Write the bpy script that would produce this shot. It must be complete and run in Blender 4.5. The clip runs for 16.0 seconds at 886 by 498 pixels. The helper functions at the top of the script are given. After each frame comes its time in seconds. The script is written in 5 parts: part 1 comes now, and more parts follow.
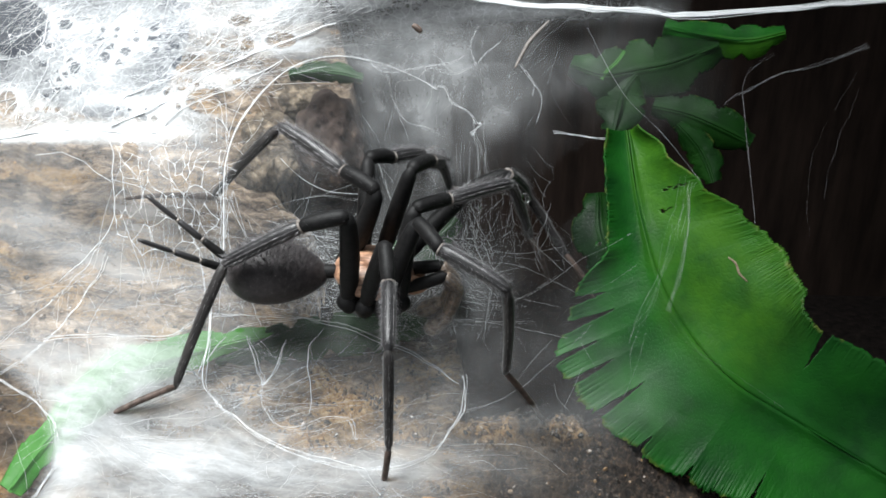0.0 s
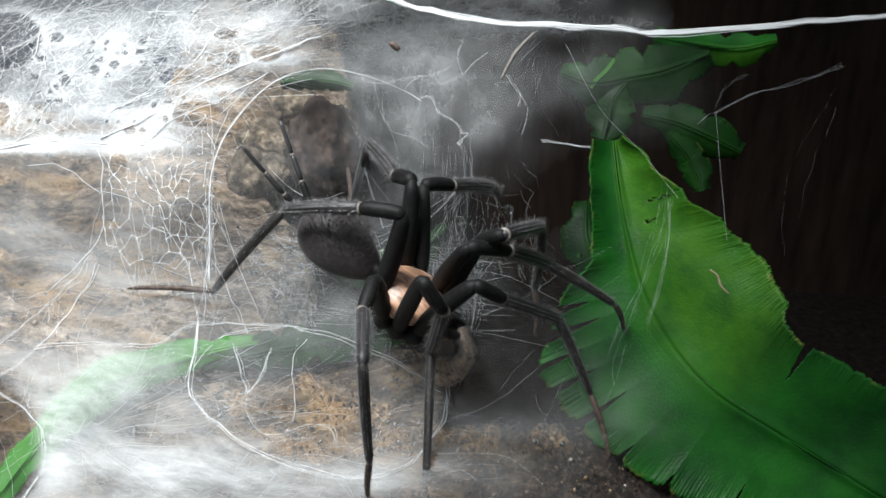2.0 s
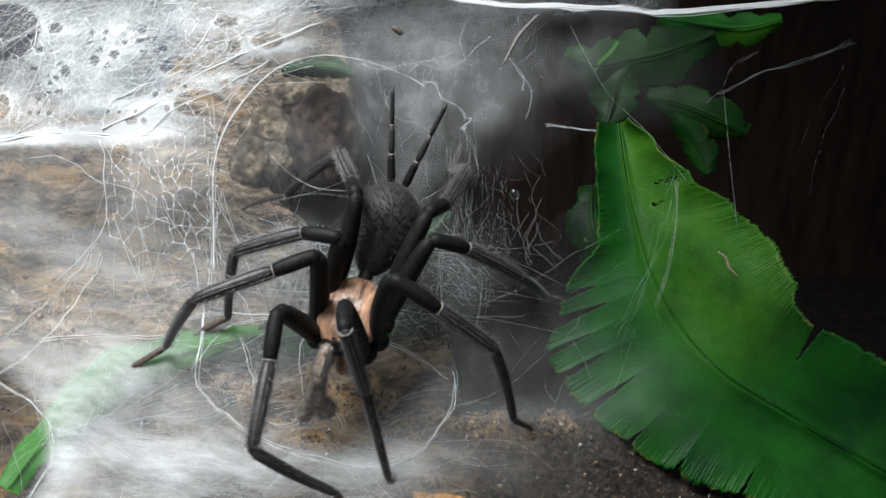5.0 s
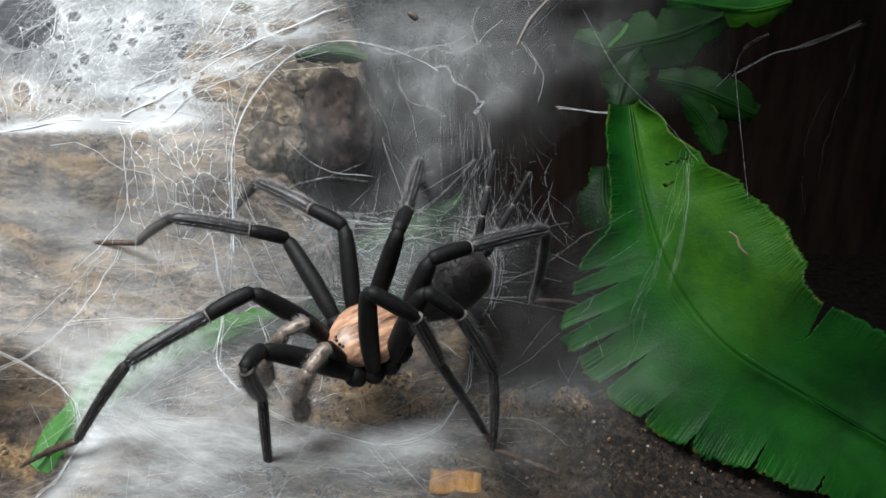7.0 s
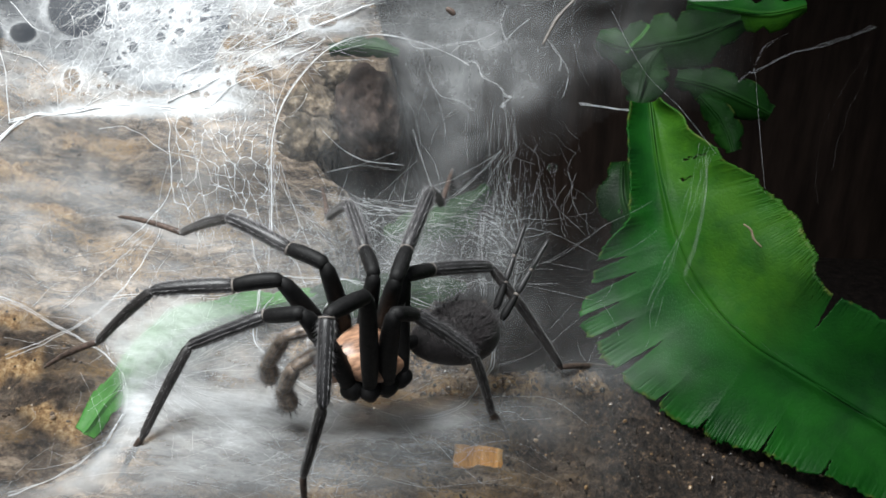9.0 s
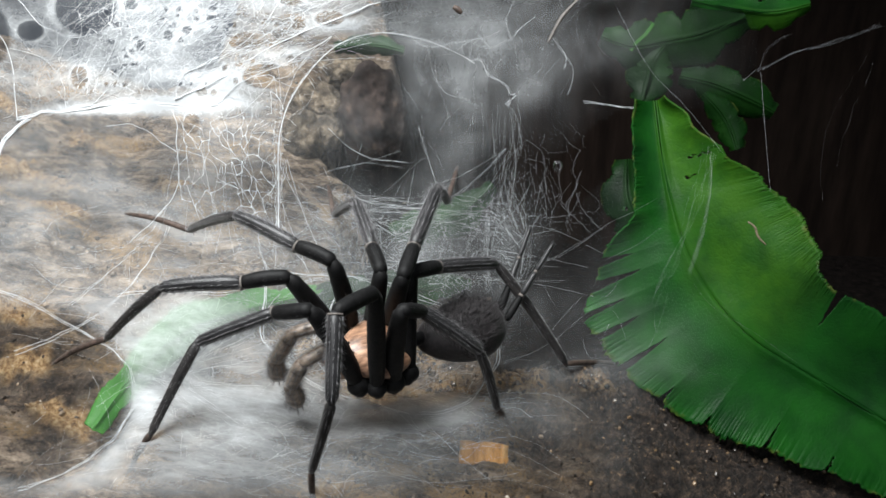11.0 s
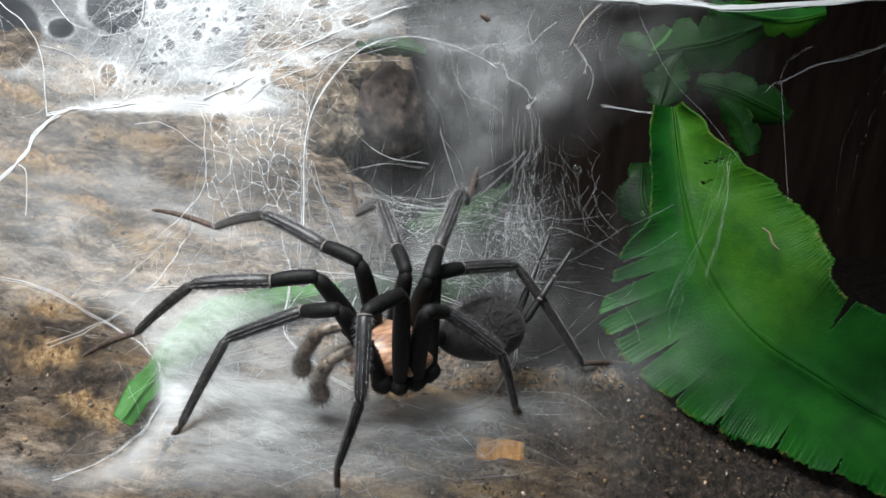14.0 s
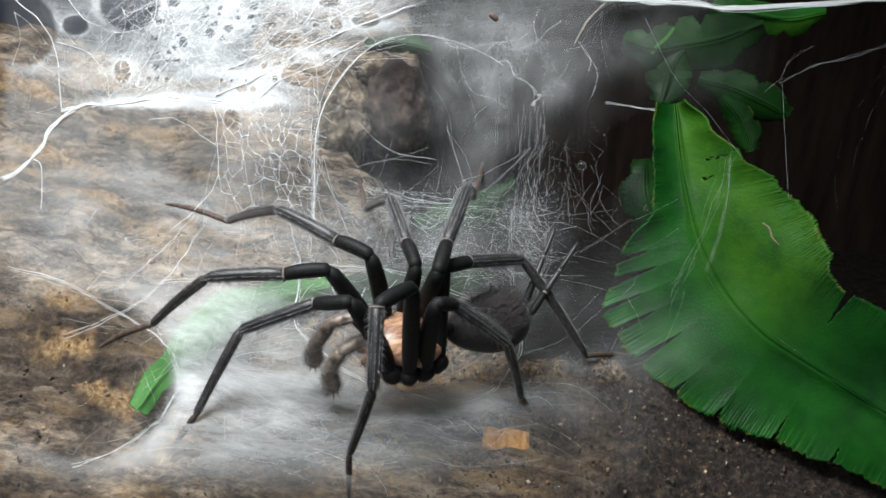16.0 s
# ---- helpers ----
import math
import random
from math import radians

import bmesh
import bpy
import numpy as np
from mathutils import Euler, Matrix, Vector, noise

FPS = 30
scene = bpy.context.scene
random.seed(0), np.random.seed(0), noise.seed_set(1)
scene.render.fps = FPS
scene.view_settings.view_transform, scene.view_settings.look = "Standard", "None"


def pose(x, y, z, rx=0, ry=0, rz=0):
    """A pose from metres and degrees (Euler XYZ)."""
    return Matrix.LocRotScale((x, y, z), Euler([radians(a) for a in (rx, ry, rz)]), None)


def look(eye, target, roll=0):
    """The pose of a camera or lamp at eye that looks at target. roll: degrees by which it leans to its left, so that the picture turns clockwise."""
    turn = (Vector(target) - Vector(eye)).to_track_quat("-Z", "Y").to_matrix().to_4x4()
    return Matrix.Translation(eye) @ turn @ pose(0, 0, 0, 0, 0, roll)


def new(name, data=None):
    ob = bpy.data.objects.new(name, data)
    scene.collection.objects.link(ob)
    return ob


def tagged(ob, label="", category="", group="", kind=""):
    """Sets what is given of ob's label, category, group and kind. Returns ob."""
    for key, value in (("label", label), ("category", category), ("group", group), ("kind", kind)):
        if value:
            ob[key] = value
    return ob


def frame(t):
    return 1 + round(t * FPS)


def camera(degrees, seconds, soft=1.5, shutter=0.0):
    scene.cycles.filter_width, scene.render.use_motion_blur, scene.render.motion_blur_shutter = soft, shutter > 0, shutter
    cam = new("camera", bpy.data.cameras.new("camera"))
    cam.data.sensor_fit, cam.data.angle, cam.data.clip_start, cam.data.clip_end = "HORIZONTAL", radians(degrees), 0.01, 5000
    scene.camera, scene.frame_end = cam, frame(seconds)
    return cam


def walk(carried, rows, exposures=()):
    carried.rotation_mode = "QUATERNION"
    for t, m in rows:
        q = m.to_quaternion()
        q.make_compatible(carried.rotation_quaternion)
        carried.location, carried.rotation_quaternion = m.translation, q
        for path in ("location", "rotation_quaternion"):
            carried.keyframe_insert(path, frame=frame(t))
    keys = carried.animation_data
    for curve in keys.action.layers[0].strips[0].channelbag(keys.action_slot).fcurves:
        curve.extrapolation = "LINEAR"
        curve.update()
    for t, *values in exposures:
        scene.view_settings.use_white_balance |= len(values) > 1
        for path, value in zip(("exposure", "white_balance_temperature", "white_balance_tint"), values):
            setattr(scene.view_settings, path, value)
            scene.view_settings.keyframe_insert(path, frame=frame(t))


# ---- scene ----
cam = camera(53.7, 16.0, soft=1.6, shutter=0.5)
PATH = [
    (0, (0.007, 0.007, 0.128), (0.014, 1.876, -0.584), 1.4),
    (0.5, (0.009, 0.011, 0.131), (0.014, 1.866, -0.616), 1.2),
    (1, (0.011, 0.004, 0.131), (0.002, 1.871, -0.586), 1.7),
    (1.5, (0.016, 0.006, 0.134), (-0.031, 1.862, -0.61), 1.3),
    (2, (0.015, 0.007, 0.134), (-0.026, 1.863, -0.61), 1.2),
    (2.5, (0.018, 0.009, 0.135), (-0.061, 1.855, -0.632), 0.4),
    (3, (0.015, 0.009, 0.133), (-0.029, 1.86, -0.623), 0.8),
    (3.5, (0.015, 0.009, 0.133), (-0.011, 1.855, -0.636), 0.8),
    (4, (0.014, 0.008, 0.133), (-0.015, 1.855, -0.634), 0.7),
    (6.3, (0.014, 0.008, 0.133), (-0.041, 1.851, -0.642), -0.2),
    (6.5, (0.012, 0.005, 0.135), (-0.032, 1.841, -0.658), -0.3),
    (7, (0.012, 0.005, 0.134), (-0.043, 1.836, -0.669), -0.4),
    (7.5, (0.01, 0.001, 0.133), (-0.034, 1.843, -0.645), 0.1),
    (8, (0.01, 0.0, 0.132), (-0.041, 1.839, -0.652), 0.6),
    (8.5, (0.008, -0.005, 0.135), (-0.056, 1.827, -0.666), 0.7),
    (9, (0.007, -0.005, 0.134), (-0.056, 1.829, -0.662), 0.7),
    (9.5, (0.007, -0.006, 0.135), (-0.059, 1.827, -0.662), 0.6),
    (12, (0.005, -0.006, 0.134), (-0.056, 1.823, -0.674), 0.9),
    (12.5, (0.006, -0.005, 0.135), (-0.057, 1.821, -0.677), 1.0),
    (13, (0.005, -0.009, 0.138), (-0.058, 1.817, -0.675), 1.1),
    (13.5, (0.002, -0.009, 0.138), (-0.06, 1.816, -0.678), 1.5),
    (14, (0.001, -0.009, 0.138), (-0.06, 1.813, -0.683), 1.7),
    (14.5, (0.001, -0.011, 0.139), (-0.06, 1.811, -0.683), 1.8),
    (15, (0.001, -0.011, 0.139), (-0.057, 1.808, -0.69), 1.8),
    (15.5, (0.001, -0.011, 0.138), (-0.054, 1.806, -0.697), 1.9),
    (16, (-0.001, -0.013, 0.14), (-0.057, 1.803, -0.696), 1.9),
]
walk(cam, [(t, look(eye, target, roll)) for t, eye, target, roll in PATH],
     exposures=[(0, 0.28), (1, 0.34), (1.5, 0.2), (2, 0.08), (3, -0.05), (4, -0.13), (7, -0.25), (8, -0.28), (9, 0.0), (16, 0.0)])
STATION = look((0.001, -0.011, 0.139), (-0.06, 1.811, -0.683), 1.8)
REACH = 1548.7


def spot(a, b, d):
    """The place d metres ahead of the station, a to the right and b up on a plane REACH ahead."""
    return STATION @ Vector((a * d / REACH, b * d / REACH, -d))


# the wooden slope under the web: its mean plane and its upright
SLOPE_X, SLOPE_Y = -0.2, 0.5
UP = Vector((-SLOPE_X, -SLOPE_Y, 1)).normalized()


def plane_z(x, y):
    return 0.019 + SLOPE_Y * (y - 0.152) + SLOPE_X * (x - 0.01)


def over(a, b, h):
    """The place above the slope by h that lies on the line of sight (a, b)."""
    e = STATION.translation
    w = spot(a, b, 1.0) - e
    k = (h + plane_z(e.x, e.y) - e.z) / (w.z - SLOPE_Y * w.y - SLOPE_X * w.x)
    return e + w * k


# ---- light ----
world = bpy.data.worlds.new("dim_room")
scene.world = world
world.use_nodes = True
world.node_tree.nodes["Background"].inputs[0].default_value = (0.84, 0.91, 0.96, 1)
world.node_tree.nodes["Background"].inputs[1].default_value = 0.46


def area(name, eye, target, size, power, colour):
    lamp = bpy.data.lights.new(name, "AREA")
    lamp.shape, lamp.size, lamp.energy, lamp.color = "DISK", size, power, colour
    ob = new(name, lamp)
    ob.matrix_world = look(eye, target)
    return ob


lamp_ob = area("terrarium_lamp", (-0.09, 0.09, 0.31), (-0.05, 0.19, 0.06), 0.15, 0.465, (0.965, 1.0, 1.0))
lamp_ob.data.spread = radians(76)

# ---- materials ----


def material(name):
    m = bpy.data.materials.new(name)
    m.use_nodes = True
    t = m.node_tree
    return m, t, t.nodes["Principled BSDF"]


def node(t, kind, **sets):
    n = t.nodes.new(kind)
    for k, v in sets.items():
        if k in n.inputs:
            n.inputs[k].default_value = v
    return n


def noise_node(t, scale, detail=6.0, rough=0.6, stretch=(1, 1, 1), offset=(0, 0, 0)):
    co = t.nodes.new("ShaderNodeTexCoord")
    mp = t.nodes.new("ShaderNodeMapping")
    mp.inputs["Scale"].default_value = stretch
    mp.inputs["Location"].default_value = offset
    t.links.new(co.outputs["Object"], mp.inputs["Vector"])
    n = t.nodes.new("ShaderNodeTexNoise")
    n.inputs["Scale"].default_value, n.inputs["Detail"].default_value, n.inputs["Roughness"].default_value = scale, detail, rough
    t.links.new(mp.outputs["Vector"], n.inputs["Vector"])
    return n


def ramp_node(t, source, stops):
    r = t.nodes.new("ShaderNodeValToRGB")
    els = r.color_ramp.elements
    while len(els) < len(stops):
        els.new(0.5)
    for e, (p, c) in zip(els, stops):
        e.position = p
        e.color = (*c, 1) if len(c) == 3 else c
    t.links.new(source, r.inputs["Fac"])
    return r


def grey(v):
    return (v, v, v)


def bump(t, bsdf, source, strength, distance):
    b = t.nodes.new("ShaderNodeBump")
    b.inputs["Strength"].default_value, b.inputs["Distance"].default_value = strength, distance
    t.links.new(source, b.inputs["Height"])
    t.links.new(b.outputs["Normal"], bsdf.inputs["Normal"])


def mix_colour(t, fac, a, b, mode="MIX"):
    m = t.nodes.new("ShaderNodeMix")
    m.data_type, m.blend_type = "RGBA", mode
    for sock, v in ((m.inputs[0], fac), (m.inputs[6], a), (m.inputs[7], b)):
        if isinstance(v, (int, float)):
            sock.default_value = v
        elif isinstance(v, tuple):
            sock.default_value = (*v, 1)
        else:
            t.links.new(v, sock)
    return m.outputs[2]


def bark_material():
    m, t, p = material("rotten_wood")
    big = noise_node(t, 22, 5, 0.6, (0.5, 1, 1))
    grain = noise_node(t, 260, 8, 0.78, (0.4, 1.2, 1.2), (3, 1, 2))
    fine = noise_node(t, 1500, 6, 0.8)
    blotch = noise_node(t, 95, 7, 0.72, (0.4, 1, 1), (7, 2, 9))
    base = ramp_node(t, grain.outputs["Fac"], [(0.38, (0.012, 0.010, 0.009)), (0.46, (0.10, 0.078, 0.062)), (0.54, (0.26, 0.21, 0.165)), (0.66, (0.56, 0.47, 0.38))])
    tone = ramp_node(t, big.outputs["Fac"], [(0.36, (0.60, 0.57, 0.54)), (0.60, (1.48, 1.39, 1.30))])
    c = mix_colour(t, 1.0, base.outputs["Color"], tone.outputs["Color"], "MULTIPLY")
    spots = ramp_node(t, blotch.outputs["Fac"], [(0.52, grey(0)), (0.62, grey(1))])
    speck = ramp_node(t, fine.outputs["Fac"], [(0.40, grey(0.0)), (0.58, grey(1))])
    f = mix_colour(t, 1.0, spots.outputs["Color"], speck.outputs["Color"], "MULTIPLY")
    c = mix_colour(t, f, c, (0.46, 0.29, 0.13))
    earth = noise_node(t, 520, 8, 0.85, (1, 1, 1), (2, 8, 4))
    dirt = ramp_node(t, earth.outputs["Fac"], [(0.41, (0.008, 0.0065, 0.006)), (0.51, (0.042, 0.031, 0.025)), (0.60, (0.145, 0.100, 0.070)), (0.68, (0.44, 0.29, 0.16))])
    at = t.nodes.new("ShaderNodeAttribute")
    at.attribute_name = "earth"
    c = mix_colour(t, at.outputs["Fac"], c, dirt.outputs["Color"])
    rot = noise_node(t, 700, 8, 0.8, (1, 1, 1), (1, 5, 3))
    rust = ramp_node(t, rot.outputs["Fac"], [(0.34, (0.07, 0.04, 0.02)), (0.46, (0.30, 0.17, 0.075)), (0.56, (0.55, 0.37, 0.19)), (0.70, (0.78, 0.66, 0.48))])
    at2 = t.nodes.new("ShaderNodeAttribute")
    at2.attribute_name = "ochre"
    c = mix_colour(t, at2.outputs["Fac"], c, rust.outputs["Color"])
    t.links.new(c, p.inputs["Base Color"])
    rough = ramp_node(t, fine.outputs["Fac"], [(0.35, grey(0.3)), (0.6, grey(0.8))])
    t.links.new(rough.outputs["Color"], p.inputs["Roughness"])
    bump(t, p, fine.outputs["Fac"], 1.0, 0.0015)
    return m


def soil_material(name="dark_earth_and_shade", lift=1.0):
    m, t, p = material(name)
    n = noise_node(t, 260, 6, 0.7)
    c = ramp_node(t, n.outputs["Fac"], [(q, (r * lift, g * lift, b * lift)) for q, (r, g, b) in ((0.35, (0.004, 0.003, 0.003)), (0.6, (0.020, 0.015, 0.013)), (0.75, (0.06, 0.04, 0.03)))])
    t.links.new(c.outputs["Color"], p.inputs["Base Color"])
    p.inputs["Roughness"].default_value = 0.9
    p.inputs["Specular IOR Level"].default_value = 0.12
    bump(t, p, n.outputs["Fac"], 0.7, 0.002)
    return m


def tan_material():
    m, t, p = material("tan_earth")
    n = noise_node(t, 330, 8, 0.75)
    big = noise_node(t, 110, 4, 0.6)
    c = ramp_node(t, n.outputs["Fac"], [(0.34, (0.024, 0.018, 0.014)), (0.47, (0.10, 0.077, 0.056)), (0.59, (0.24, 0.19, 0.135)), (0.72, (0.46, 0.39, 0.30))])
    shade = ramp_node(t, big.outputs["Fac"], [(0.40, grey(0.5)), (0.60, grey(1.1))])
    t.links.new(mix_colour(t, 1.0, c.outputs["Color"], shade.outputs["Color"], "MULTIPLY"), p.inputs["Base Color"])
    p.inputs["Roughness"].default_value = 0.8
    bump(t, p, n.outputs["Fac"], 0.9, 0.0015)
    return m


def panel_material():
    m, t, p = material("dark_brown_panel")
    n = noise_node(t, 30, 5, 0.6, (4, 4, 0.6))
    c = ramp_node(t, n.outputs["Fac"], [(0.35, (0.014, 0.0098, 0.008)), (0.7, (0.036, 0.024, 0.019))])
    t.links.new(c.outputs["Color"], p.inputs["Base Color"])
    p.inputs["Roughness"].default_value = 0.75
    p.inputs["Specular IOR Level"].default_value = 0.08
    bump(t, p, n.outputs["Fac"], 0.4, 0.002)
    return m


def chip_material():
    m, t, p = material("orange_wood")
    n = noise_node(t, 420, 6, 0.7, (1, 0.25, 1))
    c = ramp_node(t, n.outputs["Fac"], [(0.3, (0.26, 0.10, 0.02)), (0.5, (0.66, 0.30, 0.06)), (0.7, (0.82, 0.50, 0.20))])
    t.links.new(c.outputs["Color"], p.inputs["Base Color"])
    p.inputs["Roughness"].default_value = 0.6
    bump(t, p, n.outputs["Fac"], 0.8, 0.001)
    return m


def crumb_material():
    m, t, p = material("mixed_crumbs")
    g = t.nodes.new("ShaderNodeNewGeometry")
    c = ramp_node(t, g.outputs["Random Per Island"], [(0.0, (0.012, 0.009, 0.007)), (0.45, (0.05, 0.036, 0.027)), (0.82, (0.12, 0.082, 0.055)), (0.96, (0.28, 0.17, 0.08)), (1.0, (0.36, 0.29, 0.22))])
    t.links.new(c.outputs["Color"], p.inputs["Base Color"])
    p.inputs["Roughness"].default_value = 0.35
    return m


def leaf_material(name, dark, light, edge=(0.13, 0.16, 0.03), lit_half=(0.05, 0.17, 0.012)):
    m, t, p = material(name)
    n = noise_node(t, 60, 5, 0.6)
    cell = t.nodes.new("ShaderNodeTexVoronoi")
    cell.feature = "DISTANCE_TO_EDGE"
    cell.inputs["Scale"].default_value = 900
    co = t.nodes.new("ShaderNodeTexCoord")
    t.links.new(co.outputs["Object"], cell.inputs["Vector"])
    c = ramp_node(t, n.outputs["Fac"], [(0.35, dark), (0.68, light)])
    at = t.nodes.new("ShaderNodeAttribute")
    at.attribute_name = "margin"
    rim = ramp_node(t, at.outputs["Fac"], [(0.0, grey(0.8)), (0.045, grey(0))])
    worn = noise_node(t, 330, 4, 0.6)
    wr = ramp_node(t, worn.outputs["Fac"], [(0.50, grey(0)), (0.64, grey(1))])
    f = mix_colour(t, 1.0, rim.outputs["Color"], wr.outputs["Color"], "MULTIPLY")
    # right half painted lighter and yellower, as if it faced the lamp
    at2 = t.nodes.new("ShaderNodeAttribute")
    at2.attribute_name = "lit_half"
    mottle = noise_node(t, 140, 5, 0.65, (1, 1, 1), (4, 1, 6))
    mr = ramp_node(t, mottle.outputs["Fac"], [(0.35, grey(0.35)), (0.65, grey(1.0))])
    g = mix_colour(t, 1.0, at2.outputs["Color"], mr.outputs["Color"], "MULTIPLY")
    c = mix_colour(t, g, c.outputs["Color"], lit_half)
    col = mix_colour(t, f, c, edge)
    t.links.new(col, p.inputs["Base Color"])
    p.inputs["Roughness"].default_value = 0.5
    p.inputs["Specular IOR Level"].default_value = 0.22
    h = ramp_node(t, cell.outputs["Distance"], [(0.0, grey(0)), (0.25, grey(1))])
    bump(t, p, h.outputs["Color"], 0.15, 0.0002)
    tr = t.nodes.new("ShaderNodeBsdfTranslucent")
    t.links.new(col, tr.inputs["Color"])
    mx = t.nodes.new("ShaderNodeMixShader")
    mx.inputs[0].default_value = 0.25
    t.links.new(p.outputs[0], mx.inputs[1])
    t.links.new(tr.outputs[0], mx.inputs[2])
    t.links.new(mx.outputs[0], t.nodes["Material Output"].inputs["Surface"])
    return m


def silk_material():
    m, t, p = material("silk_thread")
    p.inputs["Base Color"].default_value = (0.86, 0.87, 0.88, 1)
    p.inputs["Roughness"].default_value = 0.4
    p.inputs["Sheen Weight"].default_value = 0.3
    tr = node(t, "ShaderNodeBsdfTranslucent", Color=(0.85, 0.87, 0.9, 1))
    mx = t.nodes.new("ShaderNodeMixShader")
    mx.inputs[0].default_value = 0.4
    t.links.new(p.outputs[0], mx.inputs[1])
    t.links.new(tr.outputs[0], mx.inputs[2])
    t.links.new(mx.outputs[0], t.nodes["Material Output"].inputs["Surface"])
    return m


def film_material(name, scale, stretch, low, high, lines=0.0, patchy=(0.35, 1.25)):
    """A veil of silk too fine to see thread by thread: white where it is dense, clear where it is thin."""
    m, t, p = material(name)
    p.inputs["Base Color"].default_value = (0.74, 0.76, 0.78, 1)
    p.inputs["Roughness"].default_value = 0.6
    tr = node(t, "ShaderNodeBsdfTranslucent", Color=(0.74, 0.76, 0.79, 1))
    clear = t.nodes.new("ShaderNodeBsdfTransparent")
    silk = t.nodes.new("ShaderNodeMixShader")
    silk.inputs[0].default_value = 0.45
    t.links.new(p.outputs[0], silk.inputs[1])
    t.links.new(tr.outputs[0], silk.inputs[2])
    at = t.nodes.new("ShaderNodeAttribute")
    at.attribute_name = "silk_weight"
    a = noise_node(t, scale, 7, 0.68, stretch)
    b = noise_node(t, scale * 0.22, 3, 0.5, (1, 1, 1), (5, 3, 1))
    ra = ramp_node(t, a.outputs["Fac"], [(0.36, grey(low)), (0.68, grey(high))])
    rb = ramp_node(t, b.outputs["Fac"], [(0.36, grey(patchy[0])), (0.66, grey(patchy[1]))])
    k = mix_colour(t, 1.0, ra.outputs["Color"], rb.outputs["Color"], "MULTIPLY")
    mul = t.nodes.new("ShaderNodeMath")
    mul.operation, mul.use_clamp = "MULTIPLY", True
    if lines:
        co = t.nodes.new("ShaderNodeTexCoord")
        warp = noise_node(t, 130, 3, 0.6)
        add = t.nodes.new("ShaderNodeVectorMath")
        add.operation = "MULTIPLY_ADD"
        t.links.new(warp.outputs["Color"], add.inputs[0])
        add.inputs[1].default_value = (0.006, 0.006, 0.006)
        t.links.new(co.outputs["Object"], add.inputs[2])
        for size, wide, much in ((260, 0.05, 0.5), (620, 0.07, 0.35)):
            cell = t.nodes.new("ShaderNodeTexVoronoi")
            cell.feature = "DISTANCE_TO_EDGE"
            cell.inputs["Scale"].default_value = size
            t.links.new(add.outputs[0], cell.inputs["Vector"])
            r = ramp_node(t, cell.outputs["Distance"], [(0.0, grey(lines * much)), (wide, grey(0))])
            k = mix_colour(t, 1.0, k, r.outputs["Color"], "ADD")
    t.links.new(k, mul.inputs[0])
    t.links.new(at.outputs["Fac"], mul.inputs[1])
    out = t.nodes.new("ShaderNodeMixShader")
    t.links.new(mul.outputs[0], out.inputs[0])
    t.links.new(clear.outputs[0], out.inputs[1])
    t.links.new(silk.outputs[0], out.inputs[2])
    t.links.new(out.outputs[0], t.nodes["Material Output"].inputs["Surface"])
    return m


def cuticle(name, dark, light, rough, scale=700, sheen=0.0, spec=0.5, stretch=(1, 1, 1)):
    m, t, p = material(name)
    n = noise_node(t, scale, 5, 0.65, stretch)
    c = ramp_node(t, n.outputs["Fac"], [(0.36, dark), (0.68, light)])
    t.links.new(c.outputs["Color"], p.inputs["Base Color"])
    p.inputs["Roughness"].default_value = rough
    p.inputs["Specular IOR Level"].default_value = spec
    p.inputs["Sheen Weight"].default_value = sheen
    p.inputs["Sheen Roughness"].default_value = 0.35
    bump(t, p, n.outputs["Fac"], 0.5, 0.0002)
    return m


def glass_material():
    m, t, p = material("water")
    p.inputs["Base Color"].default_value = (1, 1, 1, 1)
    p.inputs["Transmission Weight"].default_value = 1.0
    p.inputs["Roughness"].default_value = 0.0
    p.inputs["IOR"].default_value = 1.33
    return m


CRUMB = crumb_material()
CLOD = soil_material("crumbly_earth", 3.2)
TAN = tan_material()
BARK, SOIL_AND_SHADE, PANEL, CHIP = bark_material(), soil_material(), panel_material(), chip_material()
LEAF = leaf_material("fern_green", (0.003, 0.044, 0.006), (0.012, 0.122, 0.010), lit_half=(0.050, 0.168, 0.010))
# the same fern green with the gloom at the back painted into its colour
LEAF_SHADED = leaf_material("shaded_fern_green", (0.002, 0.015, 0.003), (0.007, 0.046, 0.005), lit_half=(0.010, 0.056, 0.006))
LEAF_PALE = leaf_material("young_green", (0.03, 0.15, 0.02), (0.08, 0.26, 0.045), lit_half=(0.07, 0.24, 0.04))
SILK = silk_material()
VEIL = film_material("silk_veil", 150, (0.7, 1.3, 1.5), 0.45, 1.25, 0.55, (0.7, 1.15))
FOG = film_material("silk_fog", 120, (1.1, 1.1, 0.55), 0.45, 1.15, 0.05, (0.6, 1.15))
MIST = film_material("silk_mist", 90, (0.5, 1.2, 1), 0.35, 1.1, 0.12)
LEG = cuticle("black_leg", (0.003, 0.003, 0.0032), (0.010, 0.0095, 0.0098), 0.6, 900, 0.02, 0.2)
SHIN = cuticle("grey_haired_leg", (0.006, 0.006, 0.0065), (0.038, 0.036, 0.038), 0.45, 800, 0.1, 0.45, (0.25, 1.5, 1.5))
FOOT = cuticle("dusky_leg", (0.007, 0.0065, 0.0065), (0.042, 0.037, 0.036), 0.55, 800, 0.25, 0.35, (0.25, 1.5, 1.5))
HAIR = cuticle("grey_bristle", (0.09, 0.085, 0.09), (0.34, 0.33, 0.34), 0.45, 900)
TOE = cuticle("brown_toe", (0.030, 0.020, 0.016), (0.11, 0.075, 0.06), 0.6, 900, 0.1, 0.35)
PALP = cuticle("brown_palp", (0.06, 0.043, 0.033), (0.36, 0.28, 0.22), 0.35, 700, 0.3)
